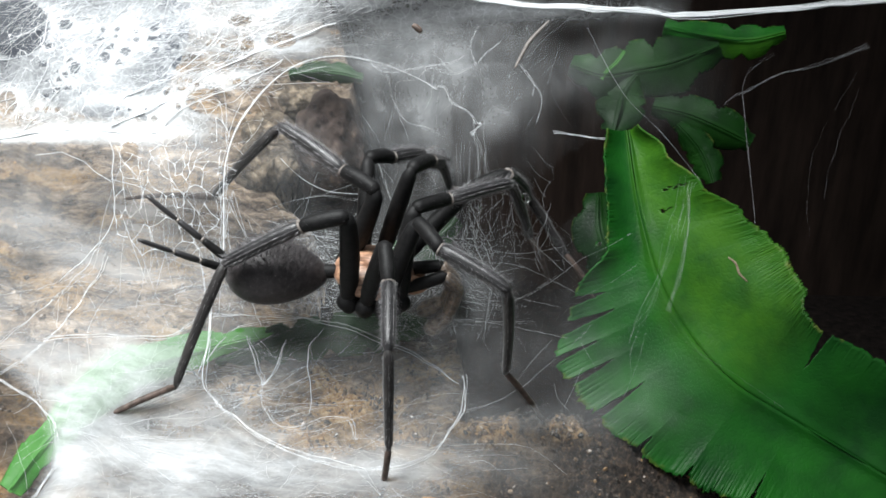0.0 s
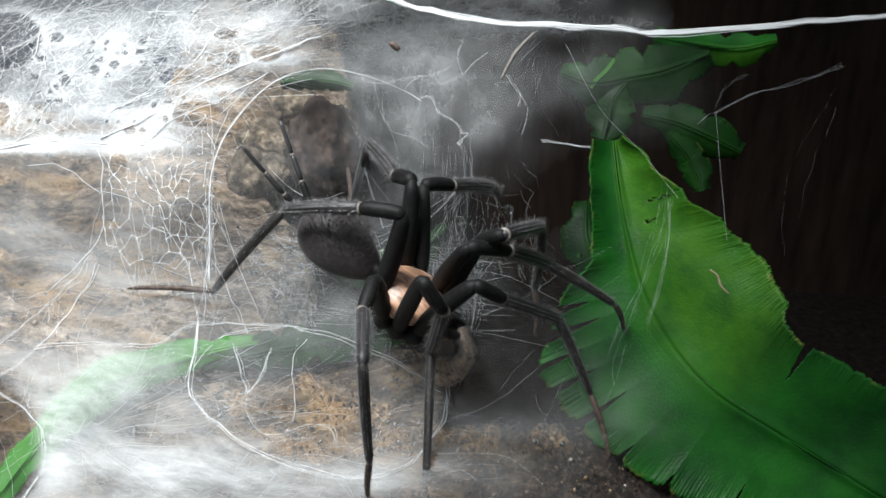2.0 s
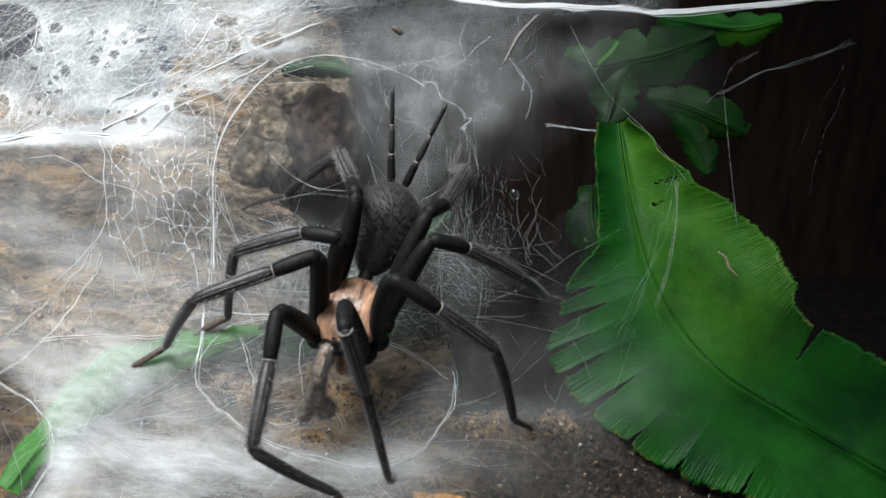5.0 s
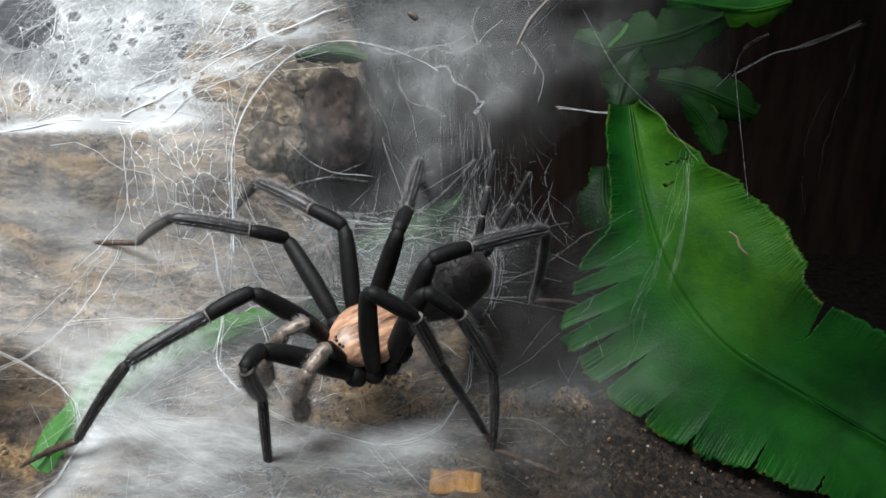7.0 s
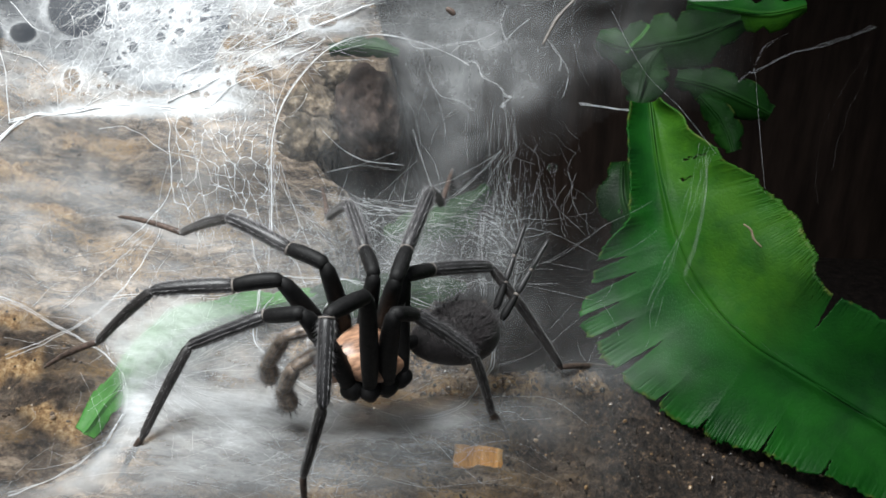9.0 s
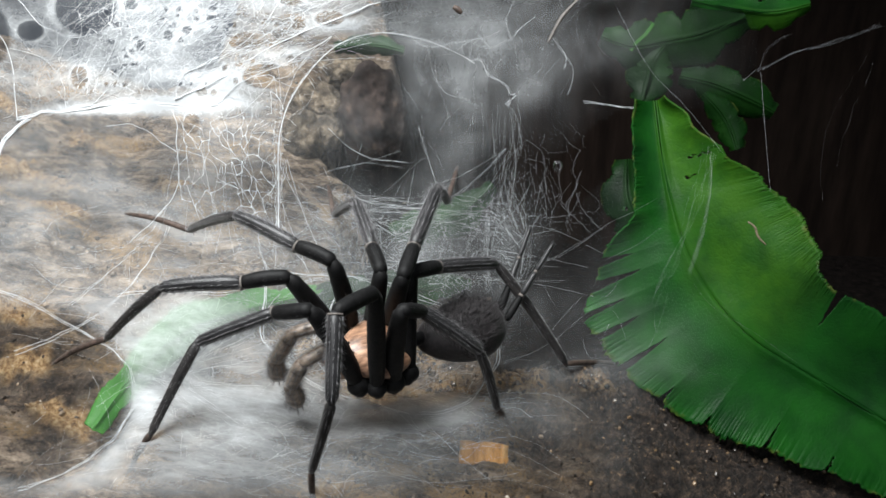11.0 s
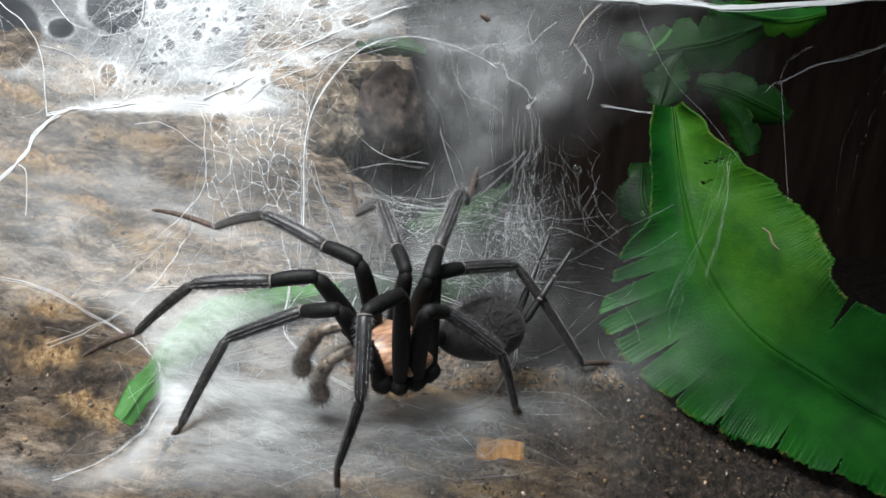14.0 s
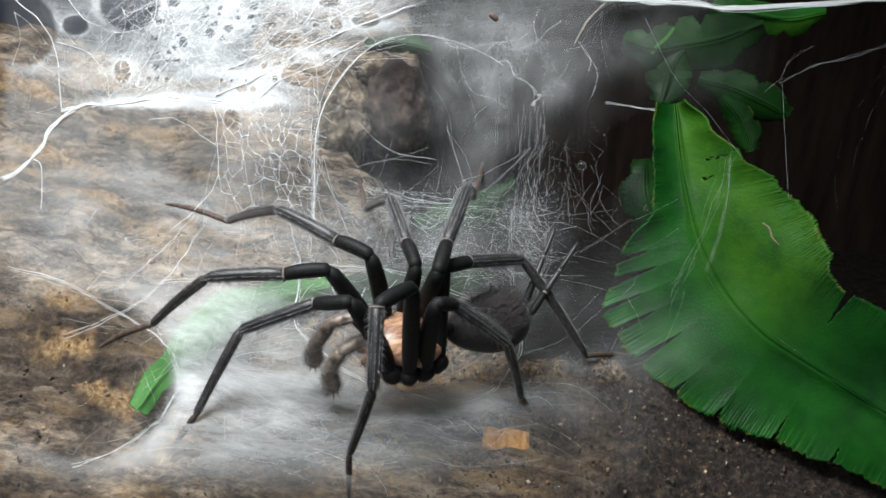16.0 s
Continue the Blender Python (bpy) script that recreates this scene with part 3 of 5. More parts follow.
def build_upper_web():
    rng = random.Random(4)
    web = root("sheet_web", "dense white spider silk sheet full of holes above the burrow", "web", at=spot(-450, 300, 0.203))
    inv = Matrix.Translation(-web.location)
    place = lambda a, b: inv @ sheet_place(a, b)
    holes = [(-429, 374, 10, 9), (-396, 383, 9, 8), (-477, 358, 10, 10), (-294, 361, 31, 16), (-202, 391, 12, 11), (-494, 429, 13, 9), (-571, 425, 56, 48), (-760, 380, 60, 66), (-584, 306, 16, 20),
             (-372, 275, 11, 9), (-505, 322, 7, 6), (-502, 340, 6, 5), (-262, 300, 42, 22), (-390, 222, 15, 18), (-668, 388, 24, 18), (-352, 274, 8, 6), (-150, 398, 26, 14), (-215, 430, 22, 9), (-80, 196, 166, 176)]
    for _ in range(60):
        r = rng.uniform(2.5, 6)
        holes.append((rng.uniform(-560, -190), rng.uniform(285, 420), r * rng.uniform(0.9, 1.7), r))
    blobs = [(-470, 325, 110, 55, 0.46), (-390, 350, 130, 65, 0.44), (-420, 256, 95, 14, 2.2), (-560, 250, 70, 8, 1.6), (-350, 270, 40, 16, 1.5), (-640, 420, 120, 60, 0.14), (-470, 440, 170, 55, 0.42), (-260, 440, 170, 50, 0.38), (-60, 470, 200, 40, 0.36), (200, 480, 250, 40, 0.4),
             (-330, 296, 60, 22, 0.8), (-240, 338, 60, 14, 0.8), (-140, 385, 90, 16, 0.45), (0, 425, 150, 26, 0.3), (150, 440, 200, 22, 0.3), (-300, 255, 90, 40, 0.2), (-310, 170, 80, 80, 0.14), (60, 385, 140, 40, 0.35),
             (350, 440, 160, 14, 0.4), (-760, 300, 120, 140, 0.26), (-640, 330, 110, 90, 0.22), (-560, 300, 90, 60, 0.22), (-330, 215, 110, 60, 0.14)]
    film("film", place, (-800, 60, 520, 560), blobs, VEIL, web, 420, 160, holes, 0.26)
    s = Silk()
    low = lambda a: 262 + max(0, (a + 340)) * 0.62 if a > -340 else 258 - max(0, -a - 560) * 0.35
    inside = lambda a, b: (1.0 if b > low(a) and b < 470 else 0.0) * (0.06 if a < -580 else 0.9 if a < -150 else 0.4)
    net(s, place, inside, 600, (-790, 200, 60, 500), 0.000013, rng, bend=0.14)
    net(s, place, lambda a, b: 0.7 if b > low(a) and -600 < a < -100 else 0, 110, (-790, 180, -80, 480), 0.00003, rng, bend=0.12, drop_out=0.3)
    # the webbing that hangs below the thick band
    lower = lambda a, b: (1.0 if 95 + 0.5 * abs(a + 320) < b < low(a) + 4 and -420 < a < -222 else 0) * (0.3 + 0.7 * max(0, min(1, (b - 90) / 120)))
    drawn = lambda a, b: place(a, 270 - (270 - b) * 1.5)
    net(s, drawn, lower, 78, (-425, 60, -215, 300), 0.000028, rng, bend=0.12, drop_out=0.14)
    s.done("net", web)
    s = Silk()
    # the thick white band and its branches
    for ctrl, r in (([(-690, 236), (-640, 244), (-580, 253), (-520, 263), (-470, 262), (-420, 252), (-370, 250), (-340, 256)], 0.00026), ([(-670, 238), (-710, 205), (-735, 165), (-760, 135), (-800, 115)], 0.00028),
                    ([(-340, 258), (-310, 285), (-270, 305), (-210, 330), (-150, 365)], 0.00016), ([(-560, 258), (-520, 300), (-480, 350), (-430, 400)], 0.00012),
                    ([(-420, 262), (-400, 310), (-330, 340), (-260, 395), (-230, 441)], 0.00016), ([(-742, 150), (-730, 130), (-728, 60)], 0.00014), ([(-425, 245), (-418, 215), (-417, 175), (-420, 110), (-460, 55), (-500, 20)], 0.00012),
                    ([(-340, 245), (-330, 215), (-318, 130), (-290, 80), (-275, 50)], 0.00006), ([(-240, 330), (-235, 240), (-245, 200), (-248, 130), (-250, 40)], 0.00005), ([(-240, 240), (-238, 190), (-242, 120), (-252, 40)], 0.00004),
                    ([(-417, 175), (-360, 160), (-345, 125), (-318, 110)], 0.00007), ([(-417, 172), (-450, 198), (-490, 222), (-540, 222)], 0.00008), ([(-690, 236), (-695, 250), (-704, 350), (-735, 400), (-784, 440)], 0.00014),
                    ([(-704, 362), (-640, 335), (-610, 290), (-606, 255)], 0.0001), ([(-690, 441), (-650, 400), (-600, 375), (-560, 378), (-530, 400), (-522, 441)], 0.00013), ([(-600, 310), (-580, 340), (-560, 320), (-556, 270)], 0.00008),
                    ([(-150, 365), (-190, 330), (-215, 290), (-235, 235)], 0.0001), ([(-170, 352), (-220, 300), (-290, 285)], 0.00009),
                    ([(-420, 262), (-335, 296), (-255, 350), (-150, 396), (-60, 425)], 0.00017), ([(-450, 262), (-385, 300), (-310, 375), (-255, 441)], 0.00012),
                    ([(-560, 258), (-500, 288), (-400, 312), (-310, 345), (-200, 405), (-120, 441)], 0.00011), ([(-620, 250), (-560, 300), (-520, 360), (-500, 441)], 0.00009),
                    ([(-380, 256), (-350, 235), (-330, 228), (-300, 240), (-262, 280)], 0.0001), ([(-418, 240), (-400, 205), (-375, 180), (-372, 130)], 0.00006)):
        for _ in range(4 if r > 0.00025 else 1):
            j = lambda: rng.uniform(-1, 1) * (4 if r > 0.00025 else 2)
            s.thread([place(a + j(), b + j()) for a, b in ctrl], r * rng.uniform(0.35, 0.8), 26, wobble=0.0005, taper=1.3)
    # the rounded rim of the burrow's arch
    for q in range(3):
        j = lambda: rng.uniform(-1.5, 1.5)
        s.thread([place(a + j(), b + j()) for a, b in ((-244, 30), (-244, 111), (-239, 200), (-209, 276), (-144, 349), (-69, 373), (6, 360), (66, 336), (96, 316))], rng.uniform(0.00003, 0.00007), 40)
    # fibres that run into the rim of the arch from the side
    for _ in range(26):
        u = rng.random()
        e = (-244 + 120 * u ** 2, 60 + 290 * u)
        a, b = e[0] - rng.uniform(20, 120) * (1 - 0.3 * u), e[1] + rng.uniform(-40, 90) * (0.3 + u)
        s.thread([place(a, b), place((a + e[0]) / 2 + rng.uniform(-6, 6), (b + e[1]) / 2 + rng.uniform(-6, 10)), place(*e)], rng.choice((0.00001, 0.000016, 0.000024)), 9, wobble=0.0003, taper=1.6)
    # long fine fibres drawn through the sheet
    for _ in range(620):
        a, b = rng.uniform(-640, -40), rng.uniform(250, 480)
        if b < low(min(a, 60)) and a < 60:
            continue
        ang = rng.gauss(0.45, 0.35)
        ln = rng.uniform(60, 240)
        e = (a + ln * math.cos(ang), b + ln * math.sin(ang))
        s.thread([place(a, b), place((a + e[0]) / 2 + rng.uniform(-9, 9), (b + e[1]) / 2 + rng.uniform(-9, 9)), place(*e)], rng.choice((0.000006, 0.00001, 0.000014, 0.00002, 0.00003)), 9, wobble=0.0003)
    # fibres that fan down from the net
    for _ in range(22):
        a = rng.uniform(-420, -225)
        b = rng.uniform(80, 240)
        e = (a + rng.gauss(20, 40), b - rng.uniform(60, 190))
        s.thread([place(a, b), place((a + e[0]) / 2 - rng.uniform(0, 9), (b + e[1]) / 2), place(*e)], rng.choice((0.000014, 0.00002, 0.00003)), 8)
    s.done("fibre", web)


def build_floor_web():
    rng = random.Random(8)
    web = root("floor_web", "low misty sheet of white silk over the wood", "web", at=over(-330, -220, 0.011))
    inv = Matrix.Translation(-web.location)
    place = lambda a, b: inv @ floor_sheet(a, b)
    blobs = [(-400, -170, 130, 80, 0.46), (-450, -220, 70, 50, 0.28), (-300, -260, 180, 60, 0.60), (-380, -365, 320, 50, 0.50), (-230, -312, 210, 44, 0.85), (-20, -292, 150, 30, 0.8), (-280, -395, 220, 40, 0.40), (140, -272, 150, 20, 0.36), (90, -215, 120, 40, 0.22), (300, -215, 120, 24, 0.24), (330, -330, 36, 70, 0.14), (230, -300, 60, 40, 0.14),
             (-560, -30, 240, 80, 0.17), (-330, 60, 140, 110, 0.34), (-560, 160, 260, 130, 0.25), (-230, -90, 160, 60, 0.26), (-390, -120, 170, 55, 0.50), (-50, -170, 150, 80, 0.42), (-60, -255, 200, 46, 0.60), (-190, -190, 120, 70, 0.62), (-740, 60, 140, 120, 0.22), (-85, -185, 150, 75, -0.55)]
    film("film", place, (-900, -480, 560, 260), blobs, MIST, web, 220, 110, [(-660, -240, 172, 158)], 0.12)
    s = Silk()
    # the curved rims
    for ctrl, r, c in (([(-790, -45), (-690, -70), (-600, -120), (-530, -165), (-495, -205), (-490, -260), (-520, -315), (-590, -365), (-680, -400)], 0.000045, 3),
                       ([(-270, -40), (-272, -100), (-270, -150), (-232, -196), (-151, -246), (-72, -274), (7, -283), (67, -270), (110, -228), (126, -184), (130, -140)], 0.00009, 3),
                       ([(-272, -110), (-231, -61), (-162, -47), (-82, -54), (44, -105), (120, -150)], 0.00006, 2),
                       ([(-520, -70), (-420, -65), (-340, -70), (-270, -40), (-160, -42), (-100, -52)], 0.00003, 4),
                       ([(-290, 60), (-275, -20), (-270, -60), (-285, -130)], 0.00004, 2), ([(-250, 60), (-220, 10), (-190, -60)], 0.00004, 1),
                       ([(-100, -60), (-118, -110), (-110, -170), (-112, -200)], 0.00005, 1), ([(-210, -70), (-190, -130), (-185, -150), (-165, -120), (-150, -80)], 0.00004, 3),
                       ([(-190, -140), (-180, -190), (-150, -215), (-60, -205), (-40, -240)], 0.000035, 3), ([(-130, -270), (-150, -310), (-175, -380)], 0.00003, 1),
                       ([(-600, -85), (-520, -20), (-460, 40), (-440, 80)], 0.00004, 2),
                       ([(-690, -170), (-560, -110), (-480, -30), (-430, 60)], 0.00005, 2)):
        for _ in range(c):
            j = lambda: rng.uniform(-4, 4)
            s.thread([place(a + j(), b + j()) for a, b in ctrl], r * rng.uniform(0.6, 1.2), 40, wobble=0.0006)
    for _ in range(34):
        ang = rng.uniform(-0.75, 0.85)
        ln = rng.uniform(110, 330)
        c = (-482 + ln * math.cos(ang), -214 + 0.75 * ln * math.sin(ang))
        s.thread([place(-484, -214 + rng.uniform(-8, 8)), place(-482 + 0.4 * ln * math.cos(ang * 0.7), -214 + 0.3 * ln * math.sin(ang * 0.7) + rng.uniform(-8, 8)), place(*c)], rng.choice((0.00001, 0.000018, 0.00003)), 14, wobble=0.0005, taper=0.6)
    for _ in range(760):
        a, b = rng.uniform(-790, 140), rng.uniform(-420, 60)
        w = blob_density(blobs, a, b)
        if rng.random() > w * 1.5:
            continue
        ang = rng.gauss(0.1, 0.6) if a > -350 else rng.uniform(-0.6, 2.0)
        ln = rng.uniform(50, 220)
        e = (a + ln * math.cos(ang), b + ln * math.sin(ang) * 0.7)
        s.thread([place(a, b), place((a + e[0]) / 2 + rng.uniform(-30, 30), (b + e[1]) / 2 + rng.uniform(-22, 22)), place(*e)], rng.choice((0.000006, 0.000009, 0.000016)), 10, wobble=0.0005)
    s.done("fibre", web)


def build_funnel():
    rng = random.Random(12)
    web = root("funnel_web", "grey silk funnel veil round the burrow mouth", "web", at=spot(80, 200, 0.226))
    inv = Matrix.Translation(-web.location)
    place = lambda a, b: inv @ veil_place(a, b)
    blobs = [(-150, 235, 90, 90, 0.20), (-10, 270, 26, 95, 0.32), (30, 235, 46, 115, 0.32), (85, 210, 50, 85, 0.22), (70, 320, 70, 60, 0.14), (140, 290, 70, 80, 0.26), (210, 320, 80, 70, 0.24), (60, 400, 150, 50, 0.25), (280, 375, 100, 50, 0.18),
             (180, 240, 60, 50, 0.07), (430, 340, 110, 80, 0.06), (60, 130, 70, 40, 0.12), (80, 20, 90, 60, 0.08), (-60, 40, 150, 60, 0.22)]
    film("film", place, (-300, -160, 720, 470), blobs, FOG, web, 110, 80)
    side = lambda a, b: inv @ spot(a, b, 0.206 + 0.003 * noise.noise(Vector((a * 0.01, b * 0.01, 3))))
    film("film", side, (-320, -330, 640, 220), [(-90, -20, 150, 60, 0.15), (-200, 20, 90, 70, 0.12), (130, -20, 60, 100, 0.13), (60, -150, 130, 70, 0.17), (240, -140, 100, 80, 0.09), (0, -50, 120, 60, 0.14), (330, -80, 60, 140, 0.06), (420, -180, 100, 70, 0.07), (140, 60, 70, 60, 0.06)], FOG, web, 130, 80)
    s = Silk()
    for _ in range(150):
        a, b = rng.uniform(-60, 420), rng.uniform(60, 420)
        if rng.random() > blob_density(blobs, a, b) * 1.8:
            continue
        ang = rng.gauss(1.5, 0.5)
        ln = rng.uniform(60, 200)
        e = (a + ln * math.cos(ang), b + ln * math.sin(ang))
        s.thread([place(a, b), place((a + e[0]) / 2 + rng.uniform(-12, 12), (b + e[1]) / 2 + rng.uniform(-12, 12)), place(*e)], rng.choice((0.000004, 0.000006, 0.00001)), 9)
    # long lines stretched across the mouth, and the ridge of the veil
    near = lambda a, b: inv @ spot(a, b, 0.217)
    for ctrl, r in (([(-159, 213), (-124, 179), (-84, 158), (-24, 148)], 0.00003), ([(-184, 111), (-134, 96), (-64, 76), (1, 71)], 0.000026), ([(-164, 96), (-84, 91), (6, 79)], 0.00002), ([(-144, 141), (-84, 156), (-39, 169)], 0.000012),
                    ([(-4, 211), (6, 171), (24, 116), (28, 111)], 0.00002), ([(28, 111), (76, 131), (146, 171)], 0.000014), ([(6, 66), (66, 96), (116, 141), (146, 171)], 0.000024), ([(-184, 131), (-144, 141), (-94, 149), (-34, 141)], 0.000012),
                    ([(-159, 101), (-104, 69), (6, 63)], 0.000016), ([(11, 356), (21, 311), (31, 286), (46, 266), (76, 258), (101, 241)], 0.00002), ([(31, 286), (28, 331), (56, 336)], 0.000012),
                    ([(61, 336), (86, 356), (121, 346), (156, 361), (176, 381), (201, 396)], 0.00003), ([(96, 411), (91, 381), (121, 346)], 0.000018), ([(231, 361), (251, 331), (249, 306)], 0.00003), ([(156, 361), (150, 391), (166, 431)], 0.00002)):
        for _ in range(2):
            j = lambda: rng.uniform(-2, 2)
            s.thread([near(a + j(), b + j()) for a, b in ctrl], r * rng.uniform(0.6, 1.0), 26, wobble=0.0002)
    # the fine scaffold behind the spider's legs
    for _ in range(330):
        a, b = rng.uniform(-250, 130), rng.uniform(-60, 95)
        c = a + rng.gauss(30, 90)
        s.thread([near(a, b), near((a + c) / 2, b - rng.uniform(0, 20)), near(c, b + rng.gauss(-10, 40))], rng.choice((0.000006, 0.00001, 0.000015)), 8)
    # drapes beside the dark hole
    for _ in range(20):
        a = rng.gauss(156, 16)
        e = (rng.gauss(125, 34), rng.uniform(-80, 60))
        s.thread([near(a, rng.uniform(170, 250)), near(a * 0.7 + e[0] * 0.3, 110), near(*e)], rng.choice((0.000002, 0.000004, 0.000008)), 12, wobble=0.0003)
    s.done("fibre", web)


def build_threads():
    rng = random.Random(15)
    web = root("loose_silk_threads", "single silk lines strung between web and fern", "thread", at=spot(400, 250, 0.18))
    inv = Matrix.Translation(-web.location)
    s = Silk()

    def run(ctrl, d, r, c=1, n=24, jit=2.0, wobble=0.0, dd=0.0):
        for _ in range(c):
            pts = [inv @ spot(a + rng.uniform(-jit, jit), b + rng.uniform(-jit, jit), d + dd * i / max(1, len(ctrl) - 1)) for i, (a, b) in enumerate(ctrl)]
            s.thread(pts, r, n, wobble=wobble)

    rope = [(-20, 520), (60, 486), (150, 456), (250, 440), (366, 433), (440, 427), (506, 420), (666, 429), (784, 437), (900, 446)]
    run(rope, 0.172, 0.00022, 5, jit=3, wobble=0.0003, n=40)
    run(rope, 0.172, 0.00006, 10, jit=6, wobble=0.0005, n=40)
    s.done("silk_rope", web, "thick twisted rope of white silk")
    s = Silk()
    run([(585, 290), (650, 318), (720, 335), (800, 365)], 0.166, 0.000006, 4, jit=3.5, wobble=0.0003)
    run([(592, 290), (596, 200), (604, 80)], 0.166, 0.000014, 1)
    run([(345, 405), (400, 300), (460, 230), (520, 150)], 0.180, 0.000016, 1)
    run([(500, 150), (496, 90), (480, 10), (458, -50)], 0.196, 0.000006, 7, jit=4)
    run([(458, -60), (500, -110), (560, -150), (640, -210)], 0.196, 0.000005, 1)
    run([(500, 160), (470, 60), (430, -40), (400, -90)], 0.198, 0.000006, 6, jit=14)
    run([(112, 60), (110, 20), (108, -20), (114, -80)], 0.208, 0.00001, 8, jit=5)
    run([(280, 250), (310, 247), (345, 240), (375, 236)], 0.232, 0.00005, 4, jit=3, wobble=0.0004)
    run([(85, 325), (110, 322), (120, 300), (140, 290), (150, 270), (160, 268), (148, 248), (156, 250)], 0.219, 0.00003, 3, 70, jit=3, wobble=0.0009)
    run([(160, 268), (166, 180), (150, 130), (160, 60), (175, 0), (150, -80)], 0.22, 0.000013, 5, 40, jit=12, wobble=0.0006)
    run([(-20, 380), (10, 350), (60, 355), (120, 362), (140, 375)], 0.212, 0.00002, 3, 30, wobble=0.0005)
    run([(230, 360), (250, 330), (262, 300), (255, 260)], 0.215, 0.000018, 2, 30, wobble=0.0004)
    run([(585, 290), (606, 330), (650, 352)], 0.168, 0.000004, 2, jit=3)
    run([(585, 290), (572, 283), (562, 272)], 0.168, 0.000006, 2, jit=2)
    run([(784, 300), (740, 200), (715, 120)], 0.175, 0.000003, 1, wobble=0.0005)
    run([(784, 330), (700, 190), (690, 60)], 0.175, 0.000002, 1, wobble=0.0005)
    s.done("thread", web)
    s = Silk()
    # the tangle round the water drops
    for _ in range(28):
        a, b = rng.choice((178, 205, 262)) + rng.gauss(0, 16), rng.uniform(70, 215)
        ctrl = [(a, b)]
        for _ in range(rng.choice((2, 3, 4))):
            a, b = a + rng.gauss(4, 11), b - rng.uniform(12, 34)
            ctrl.append((a, b))
        run(ctrl, 0.214 + rng.uniform(-0.006, 0.006), rng.choice((0.000006, 0.000009, 0.000014)), 1, 6 * len(ctrl), 0, 0.0003)
    for _ in range(14):
        a, b = rng.uniform(170, 300), rng.uniform(60, 200)
        c, e = a + rng.gauss(0, 40), b + rng.gauss(0, 30)
        run([(a, b), ((a + c) / 2, (b + e) / 2 - 6), (c, e)], 0.214, 0.000006, 1, 9, 0)
    for _ in range(10):
        a, b = rng.uniform(130, 420), rng.uniform(-230, 150)
        ang, ln = rng.gauss(1.2, 0.6), rng.uniform(30, 120)
        run([(a, b), (a + ln / 2 * math.cos(ang) + rng.uniform(-8, 8), b + ln / 2 * math.sin(ang)), (a + ln * math.cos(ang), b + ln * math.sin(ang))], 0.206 + rng.uniform(-0.012, 0.01), 0.000010, 1, 7)
    s.done("tangle", web)


build_upper_web()
build_floor_web()
build_funnel()
build_threads()

# ---- small things ----


def drop(a, b, d, r):
    bm = bmesh.new()
    bmesh.ops.create_icosphere(bm, subdivisions=3, radius=r)
    for v in bm.verts:
        if v.co.z > 0:
            v.co.z *= 1.12
    ob = link("water_drop", bm, WATER)
    ob.location = spot(a, b, d)
    tagged(ob, "clear round water drop hanging in the silk", "drop", "water drops")


drop(236, 138, 0.203, 0.0011)
drop(157, 121, 0.203, 0.0010)
drop(350, 62, 0.203, 0.0006)


def build_chip():
    bm = bmesh.new()
    bmesh.ops.create_cube(bm, size=1.0)
    bmesh.ops.subdivide_edges(bm, edges=bm.edges[:], cuts=5, use_grid_fill=True)
    for v in bm.verts:
        w = Vector((v.co.x * 0.0105, v.co.y * 0.005, v.co.z * 0.0035))
        v.co = w + Vector(noise.noise_vector(w * 420)) * 0.0006
    ob = link("wood_chip", bm, CHIP)
    p = over(102, -335, 0.0)
    ob.location = (p.x, p.y, ground_z(p.x, p.y) + 0.0008)
    ob.rotation_euler = (radians(48), radians(8), radians(4))
    tagged(ob, "fibrous orange wood chip lying on the dark wood", "wood chip")


def build_crumbs():
    rng = random.Random(21)
    verts, faces = [], []
    shape = bmesh.new()
    bmesh.ops.create_icosphere(shape, subdivisions=1, radius=1)
    sv = [v.co.copy() for v in shape.verts]
    sf = [tuple(v.index for v in f.verts) for f in shape.faces]
    shape.free()
    for n_ in range(8600):
        x, y = rng.uniform(-0.11, 0.10), rng.uniform(0.09, 0.26)
        if n_ > 7200:
            c_, u_, v_ = OCHRE[rng.randrange(8)]
            x, y = rng.gauss(c_.x, u_ * 0.6), rng.gauss(c_.y, v_ * 0.6)
        if n_ < 3000:
            x, y = rng.uniform(0.0, 0.085), rng.uniform(0.105, 0.185)
        r = 0.00016 + 0.00055 * rng.random() ** 5
        sq = Vector((rng.uniform(0.7, 1.7), rng.uniform(0.6, 1.3), rng.uniform(0.5, 1.0)))
        rot = Euler((rng.uniform(0, 6), rng.uniform(0, 6), rng.uniform(0, 6))).to_matrix()
        base = len(verts)
        c = Vector((x, y, ground_z(x, y) + r * 0.3))
        for v in sv:
            verts.append(c + rot @ Vector((v.x * sq.x, v.y * sq.y, v.z * sq.z)) * r * rng.uniform(0.75, 1.2))
        faces.extend(tuple(base + i for i in f) for f in sf)
    tagged(raw("wood_crumbs", verts, faces, CRUMB, smooth=False), "loose brown wood crumbs scattered on the slope", "crumbs", kind="stuff")


def build_clod(a, b, h, size, mat, label, seed):
    bm = bmesh.new()
    bmesh.ops.create_icosphere(bm, subdivisions=5, radius=1.0)
    o = Vector((seed, seed * 2, 0)) * 0.05
    for v in bm.verts:
        w = Vector((v.co.x * size[0], v.co.y * size[1], v.co.z * size[2]))
        v.co = w * (1 + 0.16 * noise.fractal((w + o) * 170, 0.9, 2.0, 5)) + Vector(noise.noise_vector((w + o) * 800)) * 0.0005
    ob = link("earth_clod", bm, mat)
    ob.location = over(a, b, h)
    tagged(ob, label, "earth clod", "clods in the burrow mouth")


